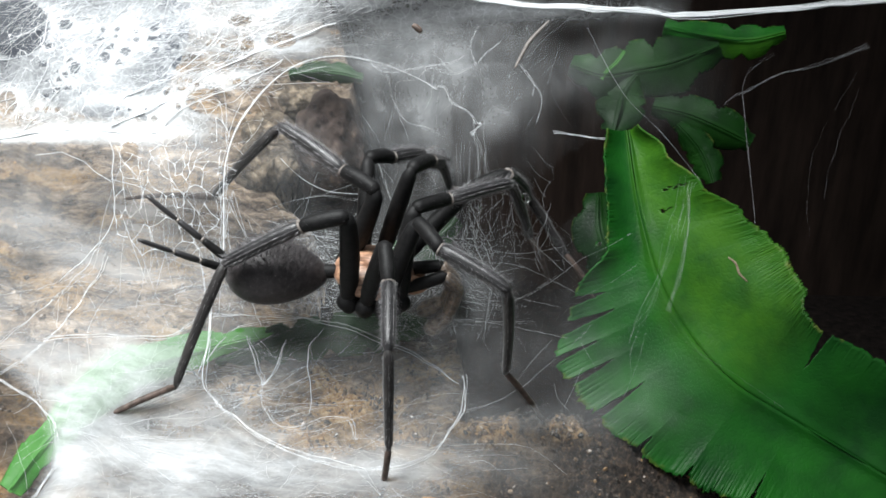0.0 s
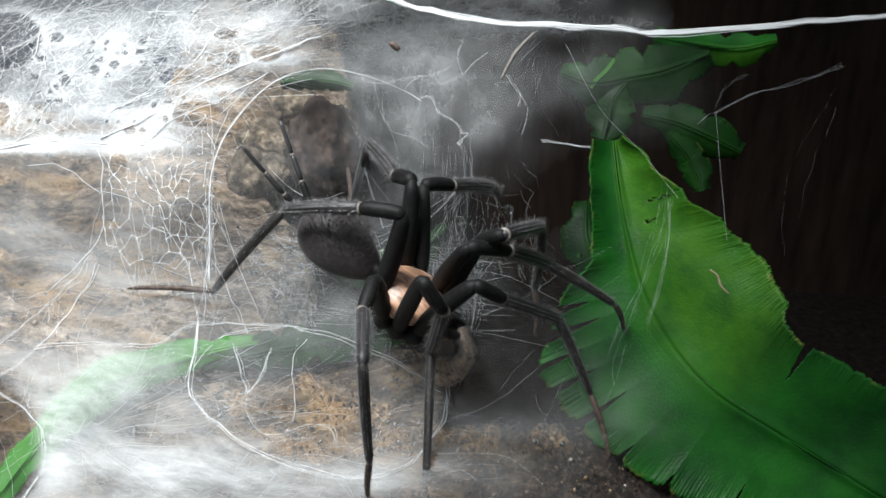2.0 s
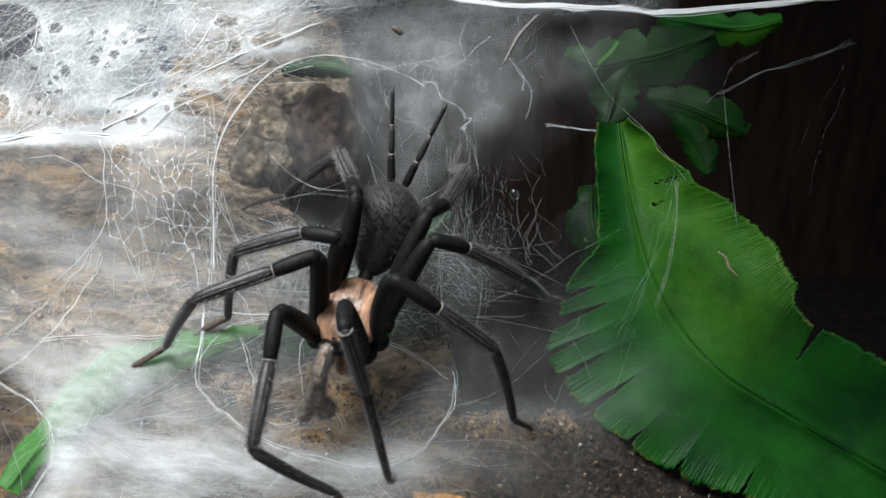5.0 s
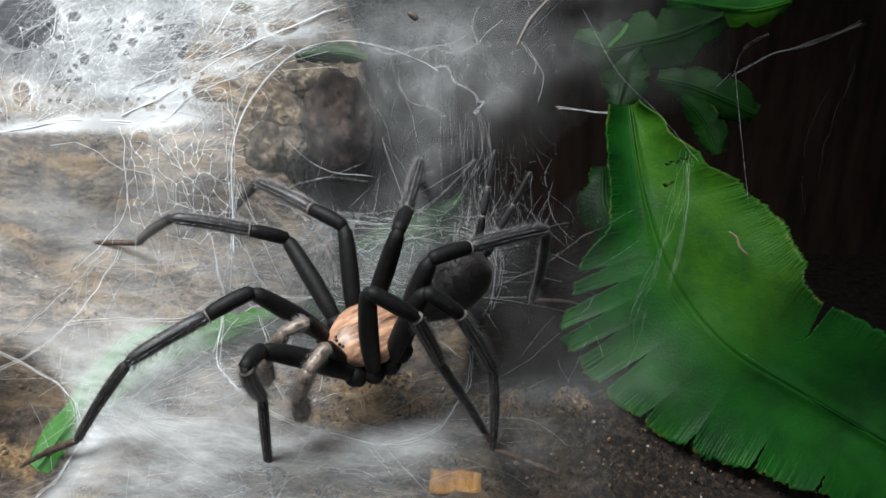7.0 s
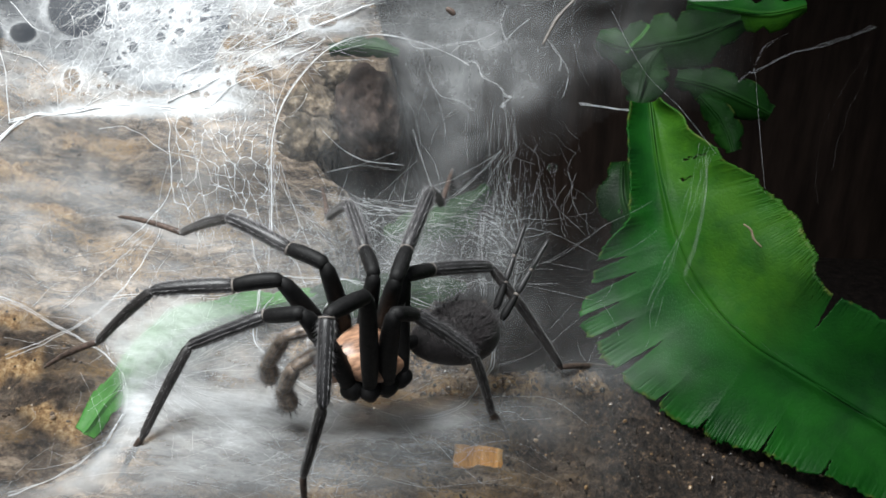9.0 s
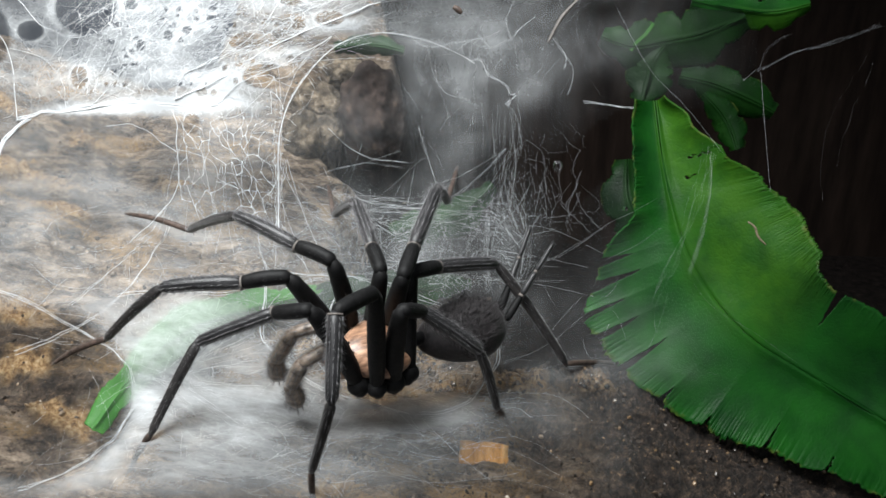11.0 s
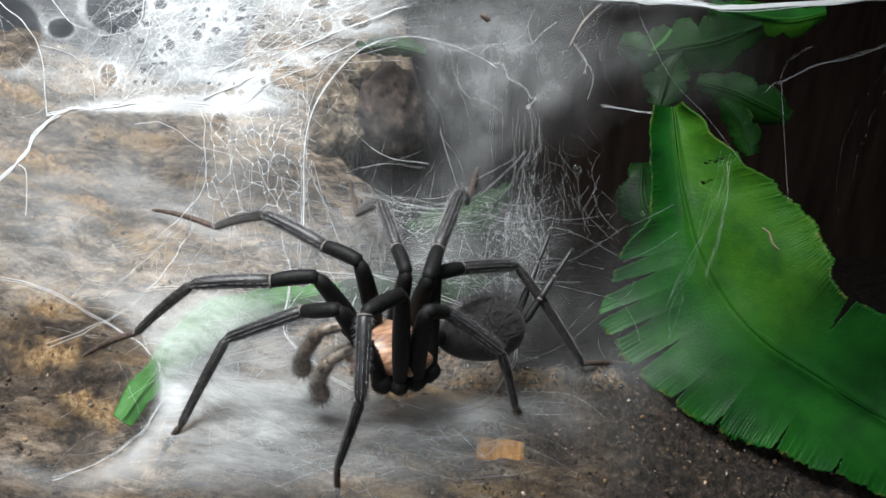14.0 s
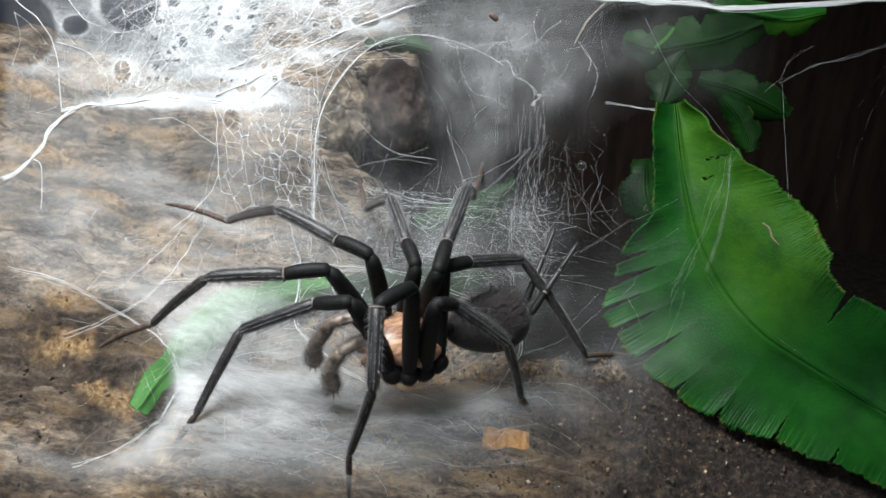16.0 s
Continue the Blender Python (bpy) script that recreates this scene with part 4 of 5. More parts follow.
build_clod(-88, 232, 0.001, (0.0095, 0.010, 0.0150), CLOD, "dark crumbly clod of earth in the burrow mouth", 1)
for place_ in ((-185, 255, 0.0, (0.0075, 0.006, 0.0065)), (-205, 195, 0.001, (0.0060, 0.006, 0.0085)), (-150, 316, -0.004, (0.0085, 0.006, 0.0060)), (-170, 205, 0.003, (0.0050, 0.004, 0.0050))):
    build_clod(*place_, TAN, "brown crumbly lump of earth beside the burrow mouth", len(bpy.data.objects))
build_chip()
build_crumbs()


def build_husk(ctrl, d, r, label, name, mat=DRY):
    v, f = [], []
    pts = curve_points([spot(a, b, d) for a, b in ctrl], 14)
    o = pts[0].copy()
    tube_into(v, f, [p - o for p in pts], [r * (0.4 + 0.6 * math.sin(math.pi * (0.1 + 0.8 * i / 13))) for i in range(14)], 7)
    ob = raw(name, v, f, mat)
    ob.location = o
    tagged(ob, label, name.replace("_", " "))


build_husk([(560, 36), (572, 26), (577, 10), (590, -4)], 0.2035, 0.00028, "thin curled dry stalk stuck to the green leaf", "dry_stalk")
build_husk([(222, 352), (240, 385), (252, 402), (280, 430)], 0.214, 0.0005, "pale dry shred caught in the silk", "dry_shred", PALE_JOINT)
build_husk([(68, 410), (76, 404), (82, 398)], 0.173, 0.0006, "tiny dark brown speck of debris in the web", "debris", TOE)

# ---- the spider ----
COXA = {1: (0.0056, 0.0050), 2: (0.0022, 0.0066), 3: (-0.0016, 0.0066), 4: (-0.0052, 0.0054)}
ABDOMEN_AT = (-0.0194, 0.0, -0.0014)
WAIST = (-0.0088, 0.0, -0.0004)


def ellipsoid(bm, centre, radii, u=28, v=18, shape=None):
    made = bmesh.ops.create_uvsphere(bm, u_segments=u, v_segments=v, radius=1.0)["verts"]
    for w in made:
        p = Vector((w.co.x * radii[0], w.co.y * radii[1], w.co.z * radii[2]))
        if shape:
            p = shape(p)
        w.co = p + Vector(centre)
    return made


def hairs(bm, spots, length, lean, rng, thick=0.00004):
    """Short bristles: thin three-sided spikes at (place, normal)."""
    for p, n in spots:
        d = (n + lean * 0.8 + Vector((rng.uniform(-1, 1), rng.uniform(-1, 1), rng.uniform(-1, 1))) * 0.35).normalized()
        side = d.orthogonal().normalized() * thick
        up = d.cross(side)
        ln = length * rng.uniform(0.5, 1.3)
        base = [bm.verts.new(p + side * math.cos(a) + up * math.sin(a)) for a in (0, 2.1, 4.2)]
        tip = bm.verts.new(p + d * ln)
        for i in range(3):
            bm.faces.new((base[i], base[(i + 1) % 3], tip))


def limb(name, length, profile, mat, parent, rng, hair=60, hair_len=0.0009, arch=0.0, label="", squash=0.9, fur=None, flat=False):
    """One leg segment along +x with radii from the profile, slightly arched, with bristles."""
    bm = bmesh.new()
    n, sides = 13, 12
    rings = []
    spots = []
    for i in range(n):
        u = i / (n - 1)
        x = u * (len(profile) - 1)
        q = min(int(x), len(profile) - 2)
        f = x - q
        r = profile[q] * (1 - f) + profile[q + 1] * f
        r *= math.sqrt(max(0.25, 1 - max(0, (0.03 - min(u, 1 - u)) / 0.03) ** 2))
        cz = arch * length * 4 * u * (1 - u)
        ring = []
        for s in range(sides):
            a = 2 * math.pi * s / sides
            nn = Vector((0, math.cos(a), math.sin(a)))
            groove = 1 - 0.03 * math.exp(-((a - math.pi * 0.5) / 0.28) ** 2)
            p = Vector((u * (length + 0.0011) - 0.00055, nn.y * r * squash * groove, cz + nn.z * r * groove))
            ring.append(bm.verts.new(p))
        rings.append(ring)
    for i in range(n - 1):
        for s in range(sides):
            bm.faces.new((rings[i][s], rings[i][(s + 1) % sides], rings[i + 1][(s + 1) % sides], rings[i + 1][s]))
    bm.faces.new(list(reversed(rings[0])))
    bm.faces.new(rings[-1])
    for _ in range(hair):
        i = rng.randrange(1, n - 1)
        v = rings[i][rng.randrange(sides)]
        u = i / (n - 1)
        c = Vector((v.co.x, 0, arch * length * 4 * u * (1 - u)))
        spots.append((v.co.copy() + Vector((rng.uniform(-0.5, 0.5) * length / n, 0, 0)), (v.co - c).normalized()))
    ob = link(name, bm, mat, parent, label)
    if fur:
        fb = bmesh.new()
        hairs(fb, spots, hair_len, Vector((1, 0, 0)), rng, 0.000032)
        tuft = link("bristles", fb, fur, parent if flat else ob)
        tagged(tuft, kind="stuff")
    return ob


SPINNERETS, ABDOMEN, PALPS = [], [], []


def build_spider(lengths):
    rng = random.Random(33)
    spider = root("spider", "large black spider with a copper head shield on its web", "spider")
    # head shield: a pear outline, a raised head, radial furrows
    bm = bmesh.new()

    def shield(p):
        u = p.x / 0.0072
        p.y *= 1.0 - 0.22 * max(0, u) - 0.05 * max(0, -u)
        p.z *= 1.0 + 0.35 * max(0, u - 0.1)
        if p.z > 0:
            ang = math.atan2(p.y, p.x + 0.0015)
            rad = math.hypot(p.x + 0.0015, p.y)
            p.z -= 0.00016 * (0.5 + 0.5 * math.cos(ang * 10)) * min(1, rad / 0.003) * (1 if u < 0.45 else 0.2)
            p.z -= 0.0006 * math.exp(-((p.x + 0.0015) / 0.0009) ** 2 - (p.y / 0.0012) ** 2)
        return p

    ellipsoid(bm, (0, 0, 0), (0.0083, 0.0069, 0.0036), 48, 28, shield)
    sp = [(v.co.copy(), v.co.normalized()) for v in bm.verts if v.co.z > 0 and rng.random() < 0.25]
    hairs(bm, sp, 0.0006, Vector((1, 0, 0)), rng, 0.00003)
    link("carapace", bm, COPPER, spider, "copper-coloured shiny head shield with dark radial furrows")
    for i, (x, y, r) in enumerate(((0.0063, 0.0005, 0.00032), (0.0063, -0.0005, 0.00032), (0.0060, 0.0012, 0.0003), (0.0060, -0.0012, 0.0003))):
        bm = bmesh.new()
        ellipsoid(bm, (x, y, 0.0030), (r, r, r), 10, 8)
        link("eye", bm, EYE, spider)
    bm = bmesh.new()
    ellipsoid(bm, (-0.0003, 0, -0.0042), (0.0066, 0.0054, 0.0030), 24, 14)
    link("sternum", bm, LEG, spider)
    for s in (1, -1):
        bm = bmesh.new()
        ellipsoid(bm, (0.0080, 0.0018 * s, -0.0012), (0.0034, 0.0017, 0.0024), 18, 12)
        hairs(bm, [(v.co.copy(), (v.co - Vector((0.0085, 0.0019 * s, -0.0006))).normalized()) for v in bm.verts if rng.random() < 0.5], 0.0007, Vector((1, 0, -0.5)), rng)
        link("chelicera", bm, COPPER, spider)
    # abdomen: an egg with a velvet of short hairs
    bm = bmesh.new()
    ellipsoid(bm, ABDOMEN_AT, (0.0103, 0.0067, 0.0064), 48, 30, lambda p: Vector((p.x, p.y * (1 - 0.25 * p.x / 0.0102), p.z * (1 - 0.2 * p.x / 0.0102))))
    c = Vector(ABDOMEN_AT)
    sp = [(v.co.copy() + Vector((rng.uniform(-1, 1), rng.uniform(-1, 1), 0)) * 0.0009, (v.co - c).normalized()) for v in bm.verts for _ in range(2)]
    hairs(bm, sp, 0.0012, Vector((-0.7, 0, 0.3)), rng, 0.00003)
    top = [q for q in sp if q[1].z > 0.5]
    hairs(bm, top, 0.0024, Vector((-0.1, 0, 1.2)), rng, 0.00008)
    ABDOMEN.append(link("abdomen", bm, BELLY, spider, "dark velvety purple-brown egg-shaped abdomen"))
    bm = bmesh.new()
    ellipsoid(bm, (-0.0088, 0, -0.0004), (0.0034, 0.0015, 0.0015), 12, 8)
    link("pedicel", bm, LEG, spider)
    for s in (1, -1):
        owner, x = None, 0.0
        for i, (ln, r) in enumerate(((0.0062, 0.00085), (0.0060, 0.00068), (0.0075, 0.0005))):
            v, f = [], []
            pts = [Vector((x + ln * u / 6, 0, 0.02 * (x + ln * u / 6) ** 2 / 0.02)) for u in range(7)]
            tube_into(v, f, pts, [r * q for q in (0.7, 1.0, 1.05, 1.0, 0.95, 0.9, 0.6)], 10)
            ob = raw("spinneret_joint" if owner else "spinneret", v, f, SHIN if i else LEG, owner or spider)
            if owner is None:
                owner = ob
                tagged(ob, "long jointed black and brown spinneret")
            else:
                ring = bmesh.new()
                bmesh.ops.create_cone(ring, cap_ends=True, segments=10, radius1=r * 0.95, radius2=r * 0.95, depth=0.0005, matrix=Matrix.Translation((x, 0, pts[0].z)) @ pose(0, 0, 0, 0, 90, 0))
                link("joint_ring", ring, PALE_JOINT, owner)
            x += ln
        SPINNERETS.append((owner, s))
    for side in (1, -1):
        for cx, cy in COXA.values():
            bm = bmesh.new()
            ellipsoid(bm, (cx * 0.92, cy * 0.84 * side, -0.0036), (0.0021, 0.0031, 0.0027), 16, 12)
            hairs(bm, [(v.co.copy(), (v.co - Vector((cx * 0.92, cy * 0.84 * side, -0.0036))).normalized()) for v in bm.verts if rng.random() < 0.4], 0.0007, Vector((0, side, -0.3)), rng, 0.00003)
            link("coxa", bm, LEG, spider)
            bm = bmesh.new()
            ellipsoid(bm, (cx * 1.02, cy * 1.04 * side, -0.0030), (0.0021, 0.0019, 0.0021), 14, 10)
            link("trochanter", bm, LEG, spider)
    # feelers beside the jaws: one femur each, which carries the rest
    for s, pts in ((1, [(6.2, 2.4, -1.2), (11.4, 1.0, 6.8), (16.6, 1.3, 4.4), (18.0, 1.4, -2.5), (16.2, 1.8, -9.6)]), (-1, [(6.2, -3.0, -1.2), (11.6, -4.8, 6.0), (15.8, -5.8, 4.0), (18.6, -5.8, -4.2), (17.6, -5.6, -10.6)])):
        pts = [Vector(p) / 1000 for p in pts]
        first = None
        for i, (nm, r, mat) in enumerate((("palp", 0.0014, LEG), ("palp_knee", 0.0014, PALP), ("palp_shank", 0.0016, PALP), ("palp_tip", 0.0018, PALP))):
            d = pts[i + 1] - pts[i]
            ob = limb(nm, d.length, [r * 0.8, r, r * (1.0 if i < 3 else 1.15), r * (0.85 if i < 3 else 0.7)], mat, first or spider, rng, 380, 0.0013, fur=HAIR if i else None, flat=True)
            m = Matrix.Translation(pts[i]) @ d.to_track_quat("X", "Z").to_matrix().to_4x4()
            if first is None:
                first, at = ob, m
                tagged(ob, "grey-brown hairy jointed palp")
            else:
                ob.matrix_basis = at.inverted() @ m
                for tuft in [o for o in first.children if o.name.startswith("bristles") and o.matrix_basis == Matrix.Identity(4)]:
                    tuft.matrix_basis = at.inverted() @ m
        PALPS.append((first, at, pts[0], s))
    legs = {}
    for side in "LR":
        for number in (1, 2, 3, 4):
            f, c, t, m, e = lengths[side + str(number)]
            big = 1.12 if number == 4 else 1.08
            fem = limb("femur", f, [0.0013 * big, 0.00180 * big, 0.00188 * big, 0.00172 * big, 0.0014 * big], LEG, spider, rng, 120, 0.0007, 0.03, fur=LEG)
            cap = limb("patella", c, [0.00135 * big, 0.0015 * big, 0.0015 * big, 0.00125 * big], LEG, spider, rng, 70, 0.0008, 0.05, fur=SHIN)
            tib = limb("tibia", t, [0.0013 * big, 0.0014 * big, 0.00135 * big, 0.0013 * big, 0.0011 * big], SHIN, spider, rng, 650, 0.0014, 0.03, fur=HAIR)
            ring = bmesh.new()
            bmesh.ops.create_cone(ring, cap_ends=True, segments=14, radius1=0.00132 * big, radius2=0.00132 * big, depth=0.0003, matrix=Matrix.Translation((0.0002, 0, 0)) @ pose(0, 0, 0, 0, 90, 0))
            link("joint_ring", ring, PALE_JOINT, tib)
            for off in (0.6, -0.6):
                for seg, ln, r in ((tib, t, 0.00135 * big),):
                    v, g = [], []
                    pts = [Vector((ln * (0.12 + 0.76 * q / 6), math.sin(off) * r * 0.9, math.cos(off) * r * 0.97 + 0.48 * ln * (0.12 + 0.76 * q / 6) * (0.88 - 0.76 * q / 6) / ln * 0.03 * ln * 8.3)) for q in range(7)]
                    tube_into(v, g, pts, [0.00003, 0.00008, 0.00009, 0.00009, 0.00009, 0.00008, 0.00003], 5)
                    raw("stripe", v, g, LEG_STRIPE, seg)
            met = limb("metatarsus", m, [0.0010 * big, 0.00105 * big, 0.0009 * big, 0.0008 * big], FOOT, spider, rng, 240, 0.0012, 0.02, fur=HAIR)
            toe = limb("tarsus", e, [0.0007, 0.00068, 0.00055, 0.00035], TOE, spider, rng, 160, 0.0006, 0.05, fur=TOE)
            legs[side + str(number)] = (fem, cap, tib, met, toe)
    return spider, legs


LENGTHS = {"L1": (0.0225, 0.0082, 0.0172, 0.0190, 0.0124), "R1": (0.0209, 0.0087, 0.0155, 0.0198, 0.0140), "L2": (0.0265, 0.0099, 0.0146, 0.0195, 0.0144), "R2": (0.0208, 0.0082, 0.0149, 0.0264, 0.0172), "L3": (0.0208, 0.0083, 0.0153, 0.0169, 0.0136), "R3": (0.0180, 0.0077, 0.0144, 0.0203, 0.0143), "L4": (0.0215, 0.0087, 0.0174, 0.0282, 0.0189), "R4": (0.0224, 0.0088, 0.0174, 0.0260, 0.0178)}
SPIDER, LEGS = build_spider(LENGTHS)


def glide(times, table, t):
    """A smooth value through the rows of the table at t, without overshoot."""
    table = np.asarray(table, float)
    if t <= times[0]:
        return table[0]
    if t >= times[-1]:
        return table[-1]
    i = max(q for q in range(len(times)) if times[q] <= t)
    h = times[i + 1] - times[i]

    def slope(q):
        if q == 0 or q == len(times) - 1:
            return np.zeros_like(table[0])
        a = (table[q] - table[q - 1]) / (times[q] - times[q - 1])
        b = (table[q + 1] - table[q]) / (times[q + 1] - times[q])
        return np.where(a * b > 0, 2 * a * b / (a + b + np.where(a + b == 0, 1, 0)), 0)

    u = (t - times[i]) / h
    m0, m1 = slope(i) * h, slope(i + 1) * h
    return (2 * u ** 3 - 3 * u * u + 1) * table[i] + (u ** 3 - 2 * u * u + u) * m0 + (-2 * u ** 3 + 3 * u * u) * table[i + 1] + (u ** 3 - u * u) * m1


def body_pose(times, rows, t):
    x, y, z, turn, pitch = glide(times, rows, t)
    ahead = Vector((math.cos(radians(turn)), math.sin(radians(turn)), 0))
    ahead = (ahead - UP * ahead.dot(UP)).normalized()
    left = UP.cross(ahead)
    turned = Matrix((ahead, left, UP)).transposed().to_4x4()
    return Matrix.Translation((x / 1000, y / 1000, z / 1000)) @ turned @ pose(0, 0, 0, 0, pitch, 0)


def stride(name, times, rows, body):
    """Keys the five segments of one leg from the places (mm) of its joints, from the knee to the toe."""
    side = 1 if name[0] == "L" else -1
    cx, cy = COXA[int(name[1])]
    keyed = [[], [], [], [], []]
    moments = [q / 10 for q in range(0, 92)] + [16.0]
    for t in moments:
        b = body(t)
        inv = b.inverted()
        prev = Vector((cx, cy * side, -0.003))
        out = Vector((cx * 0.8, cy * side, 0))
        flat = glide(times, rows, t)
        joints = [inv @ (Vector(flat[3 * q:3 * q + 3]) / 1000) for q in range(5)]
        reach = joints[4] - prev
        out = (out.normalized() + Vector((reach.x, reach.y, 0)).normalized()).normalized()
        across = Vector((0, 0, 1)).cross(out).normalized()
        for q in range(5):
            d = (joints[q] - prev).normalized()
            y = (across - d * across.dot(d)).normalized()
            z = d.cross(y)
            keyed[q].append((t, Matrix.Translation(prev) @ Matrix((d, y, z)).transposed().to_4x4()))
            prev = prev + d * LENGTHS[name][q]
    for part_, rows_ in zip(LEGS[name], keyed):
        walk(part_, rows_)


def motions():
    # seconds; place of the body in mm, heading and nod in degrees
    moves = [
        (0.0, -6.4, 172.5, 59.5, 7, 0),
        (0.5, -4.7, 174.3, 60.1, 9, 0),
        (1.0, -3.2, 171.1, 58.2, -2, 2),
        (1.5, 2.2, 170.1, 56.6, -13, 4),
        (2.0, 5.1, 172.0, 57.0, -35, 6),
        (2.5, 4.9, 175.9, 59.0, -32, 8),
        (3.0, 7.1, 171.1, 56.1, -48, 10),
        (3.5, 7.4, 173.5, 57.3, -56, 16),
        (4.0, 3.2, 170.5, 56.6, -68, 20),
        (4.2, -1.4, 167.5, 56.0, -78, 22),
        (6.5, -13.7, 154.6, 52.0, -127, 10),
        (7.0, -7.7, 153.8, 50.4, -137, 4),
        (7.5, -9.9, 152.8, 50.4, -140, 2),
        (8.0, -10.1, 151.6, 49.8, -140, 0),
        (8.5, -11.6, 148.0, 48.3, -141, -2),
        (9.0, -12.3, 144.4, 46.6, -149, -3),
    ]
    times = [r[0] for r in moves]
    table = [r[1:] for r in moves]
    body = lambda t: body_pose(times, table, t)
    # the abdomen is lifted later on
    lift = [(0.0, 0), (4.2, 0), (6.5, 24), (7.5, 12), (8.5, 4), (9.0, -3), (16.0, -3)]
    waist = Matrix.Translation(WAIST)
    raised = lambda v: waist @ pose(0, 0, 0, 0, v, 0) @ waist.inverted()
    walk(ABDOMEN[0], [(t, raised(v)) for t, v in lift])
    # the palps hang at first, then stretch out in front
    for ob, at, hip, s in PALPS:
        turns = ((0.0, (0, 22, -14 * s)), (2.0, (0, 20, -20 * s)), (3.0, (16 * s, 6, -24 * s)), (4.0, (20 * s, -6, -30 * s)), (6.5, (-8, -12, 34 if s > 0 else 0)), (7.0, (0, -12, 16 if s > 0 else 0)), (8.0, (18 if s > 0 else 0, -6 if s > 0 else 2, 0)), (9.0, (0, 0, 0)), (16.0, (0, 0, 0)))
        walk(ob, [(t, Matrix.Translation(hip) @ pose(0, 0, 0, *v) @ Matrix.Translation(-hip) @ at) for t, v in turns])
    # the spinnerets trail at first, then swing up against the silk
    for ob, s in SPINNERETS:
        rows = []
        for t, way in ((0.0, (-1, 0.28 * s, 0.75)), (4.2, (-1, 0.28 * s, 0.75)), (6.5, (-0.8, -0.2 + 0.2 * s, 0.6)), (8.5, (-0.62, -0.55 + 0.13 * s, 0.5)), (16.0, (-0.62, -0.55 + 0.13 * s, 0.5))):
            v = dict(lift)[t]
            rows.append((t, raised(v) @ Matrix.Translation((-0.0294, 0.0014 * s, 0.0002)) @ Vector(way).to_track_quat("X", "Z").to_matrix().to_4x4()))
        walk(ob, rows)
    walk(SPIDER, [(q / 10, body(q / 10)) for q in range(0, 92)] + [(16.0, body(16.0))])
    stride("L1", times, [
        (13.3, 183.5, 74.5, 20.8, 185.3, 77.3, 26.6, 199.0, 68.6, 36.8, 202.3, 53.0, 44.1, 200.0, 43.2),
        (15.2, 184.8, 75.0, 22.2, 188.5, 77.2, 25.0, 202.8, 68.2, 35.1, 203.2, 52.1, 41.5, 197.3, 43.3),
        (20.3, 181.1, 68.8, 26.3, 179.1, 74.1, 28.5, 194.6, 67.0, 36.1, 195.8, 49.6, 40.9, 190.6, 39.5),
        (19.9, 165.4, 70.4, 24.3, 159.1, 73.4, 35.5, 171.3, 68.8, 35.2, 182.6, 53.5, 34.5, 187.7, 42.3),
        (18.7, 165.3, 72.1, 22.9, 159.4, 76.1, 31.3, 174.1, 72.6, 31.2, 181.6, 55.2, 32.3, 184.1, 43.1),
        (16.8, 163.7, 70.2, 21.7, 157.3, 71.4, 30.6, 168.6, 61.9, 35.5, 176.2, 45.2, 34.9, 178.8, 33.1),
        (14.1, 155.6, 65.5, 17.1, 148.0, 64.6, 22.8, 155.7, 50.2, 27.1, 162.7, 33.1, 33.2, 169.7, 24.9),
        (14.4, 156.5, 64.6, 16.6, 148.7, 63.0, 20.4, 157.1, 48.5, 24.0, 162.0, 30.5, 30.9, 164.1, 20.4),
        (11.9, 154.1, 64.9, 13.4, 146.2, 63.3, 14.8, 154.7, 48.4, 18.3, 159.3, 30.3, 18.8, 164.1, 18.9),
        (6.0, 152.8, 66.5, 8.2, 145.0, 65.5, 11.9, 148.9, 49.1, 16.5, 149.0, 30.7, 19.7, 153.3, 19.5),
        (-21.6, 133.9, 59.1, -22.7, 125.9, 60.1, -24.8, 137.9, 48.0, -25.4, 137.6, 29.0, -23.7, 131.0, 18.7),
        (-23.9, 136.7, 56.7, -24.6, 128.7, 58.1, -25.3, 139.9, 45.1, -25.4, 139.7, 26.1, -23.8, 131.3, 17.2),
        (-29.5, 138.3, 55.3, -30.6, 130.3, 56.4, -29.7, 139.9, 42.2, -29.2, 142.9, 23.4, -27.7, 133.5, 15.5),
        (-28.7, 140.6, 58.5, -34.6, 136.0, 61.8, -40.7, 120.2, 64.6, -49.4, 121.1, 47.8, -50.5, 124.9, 36.0),
        (-22.2, 135.2, 62.5, -29.6, 137.1, 59.6, -44.4, 128.8, 56.5, -52.5, 124.8, 39.8, -55.2, 122.6, 27.9),
        (-22.5, 131.7, 61.6, -29.7, 134.9, 59.1, -45.1, 136.0, 51.7, -53.1, 128.1, 36.4, -59.3, 130.4, 25.9),
    ], body)
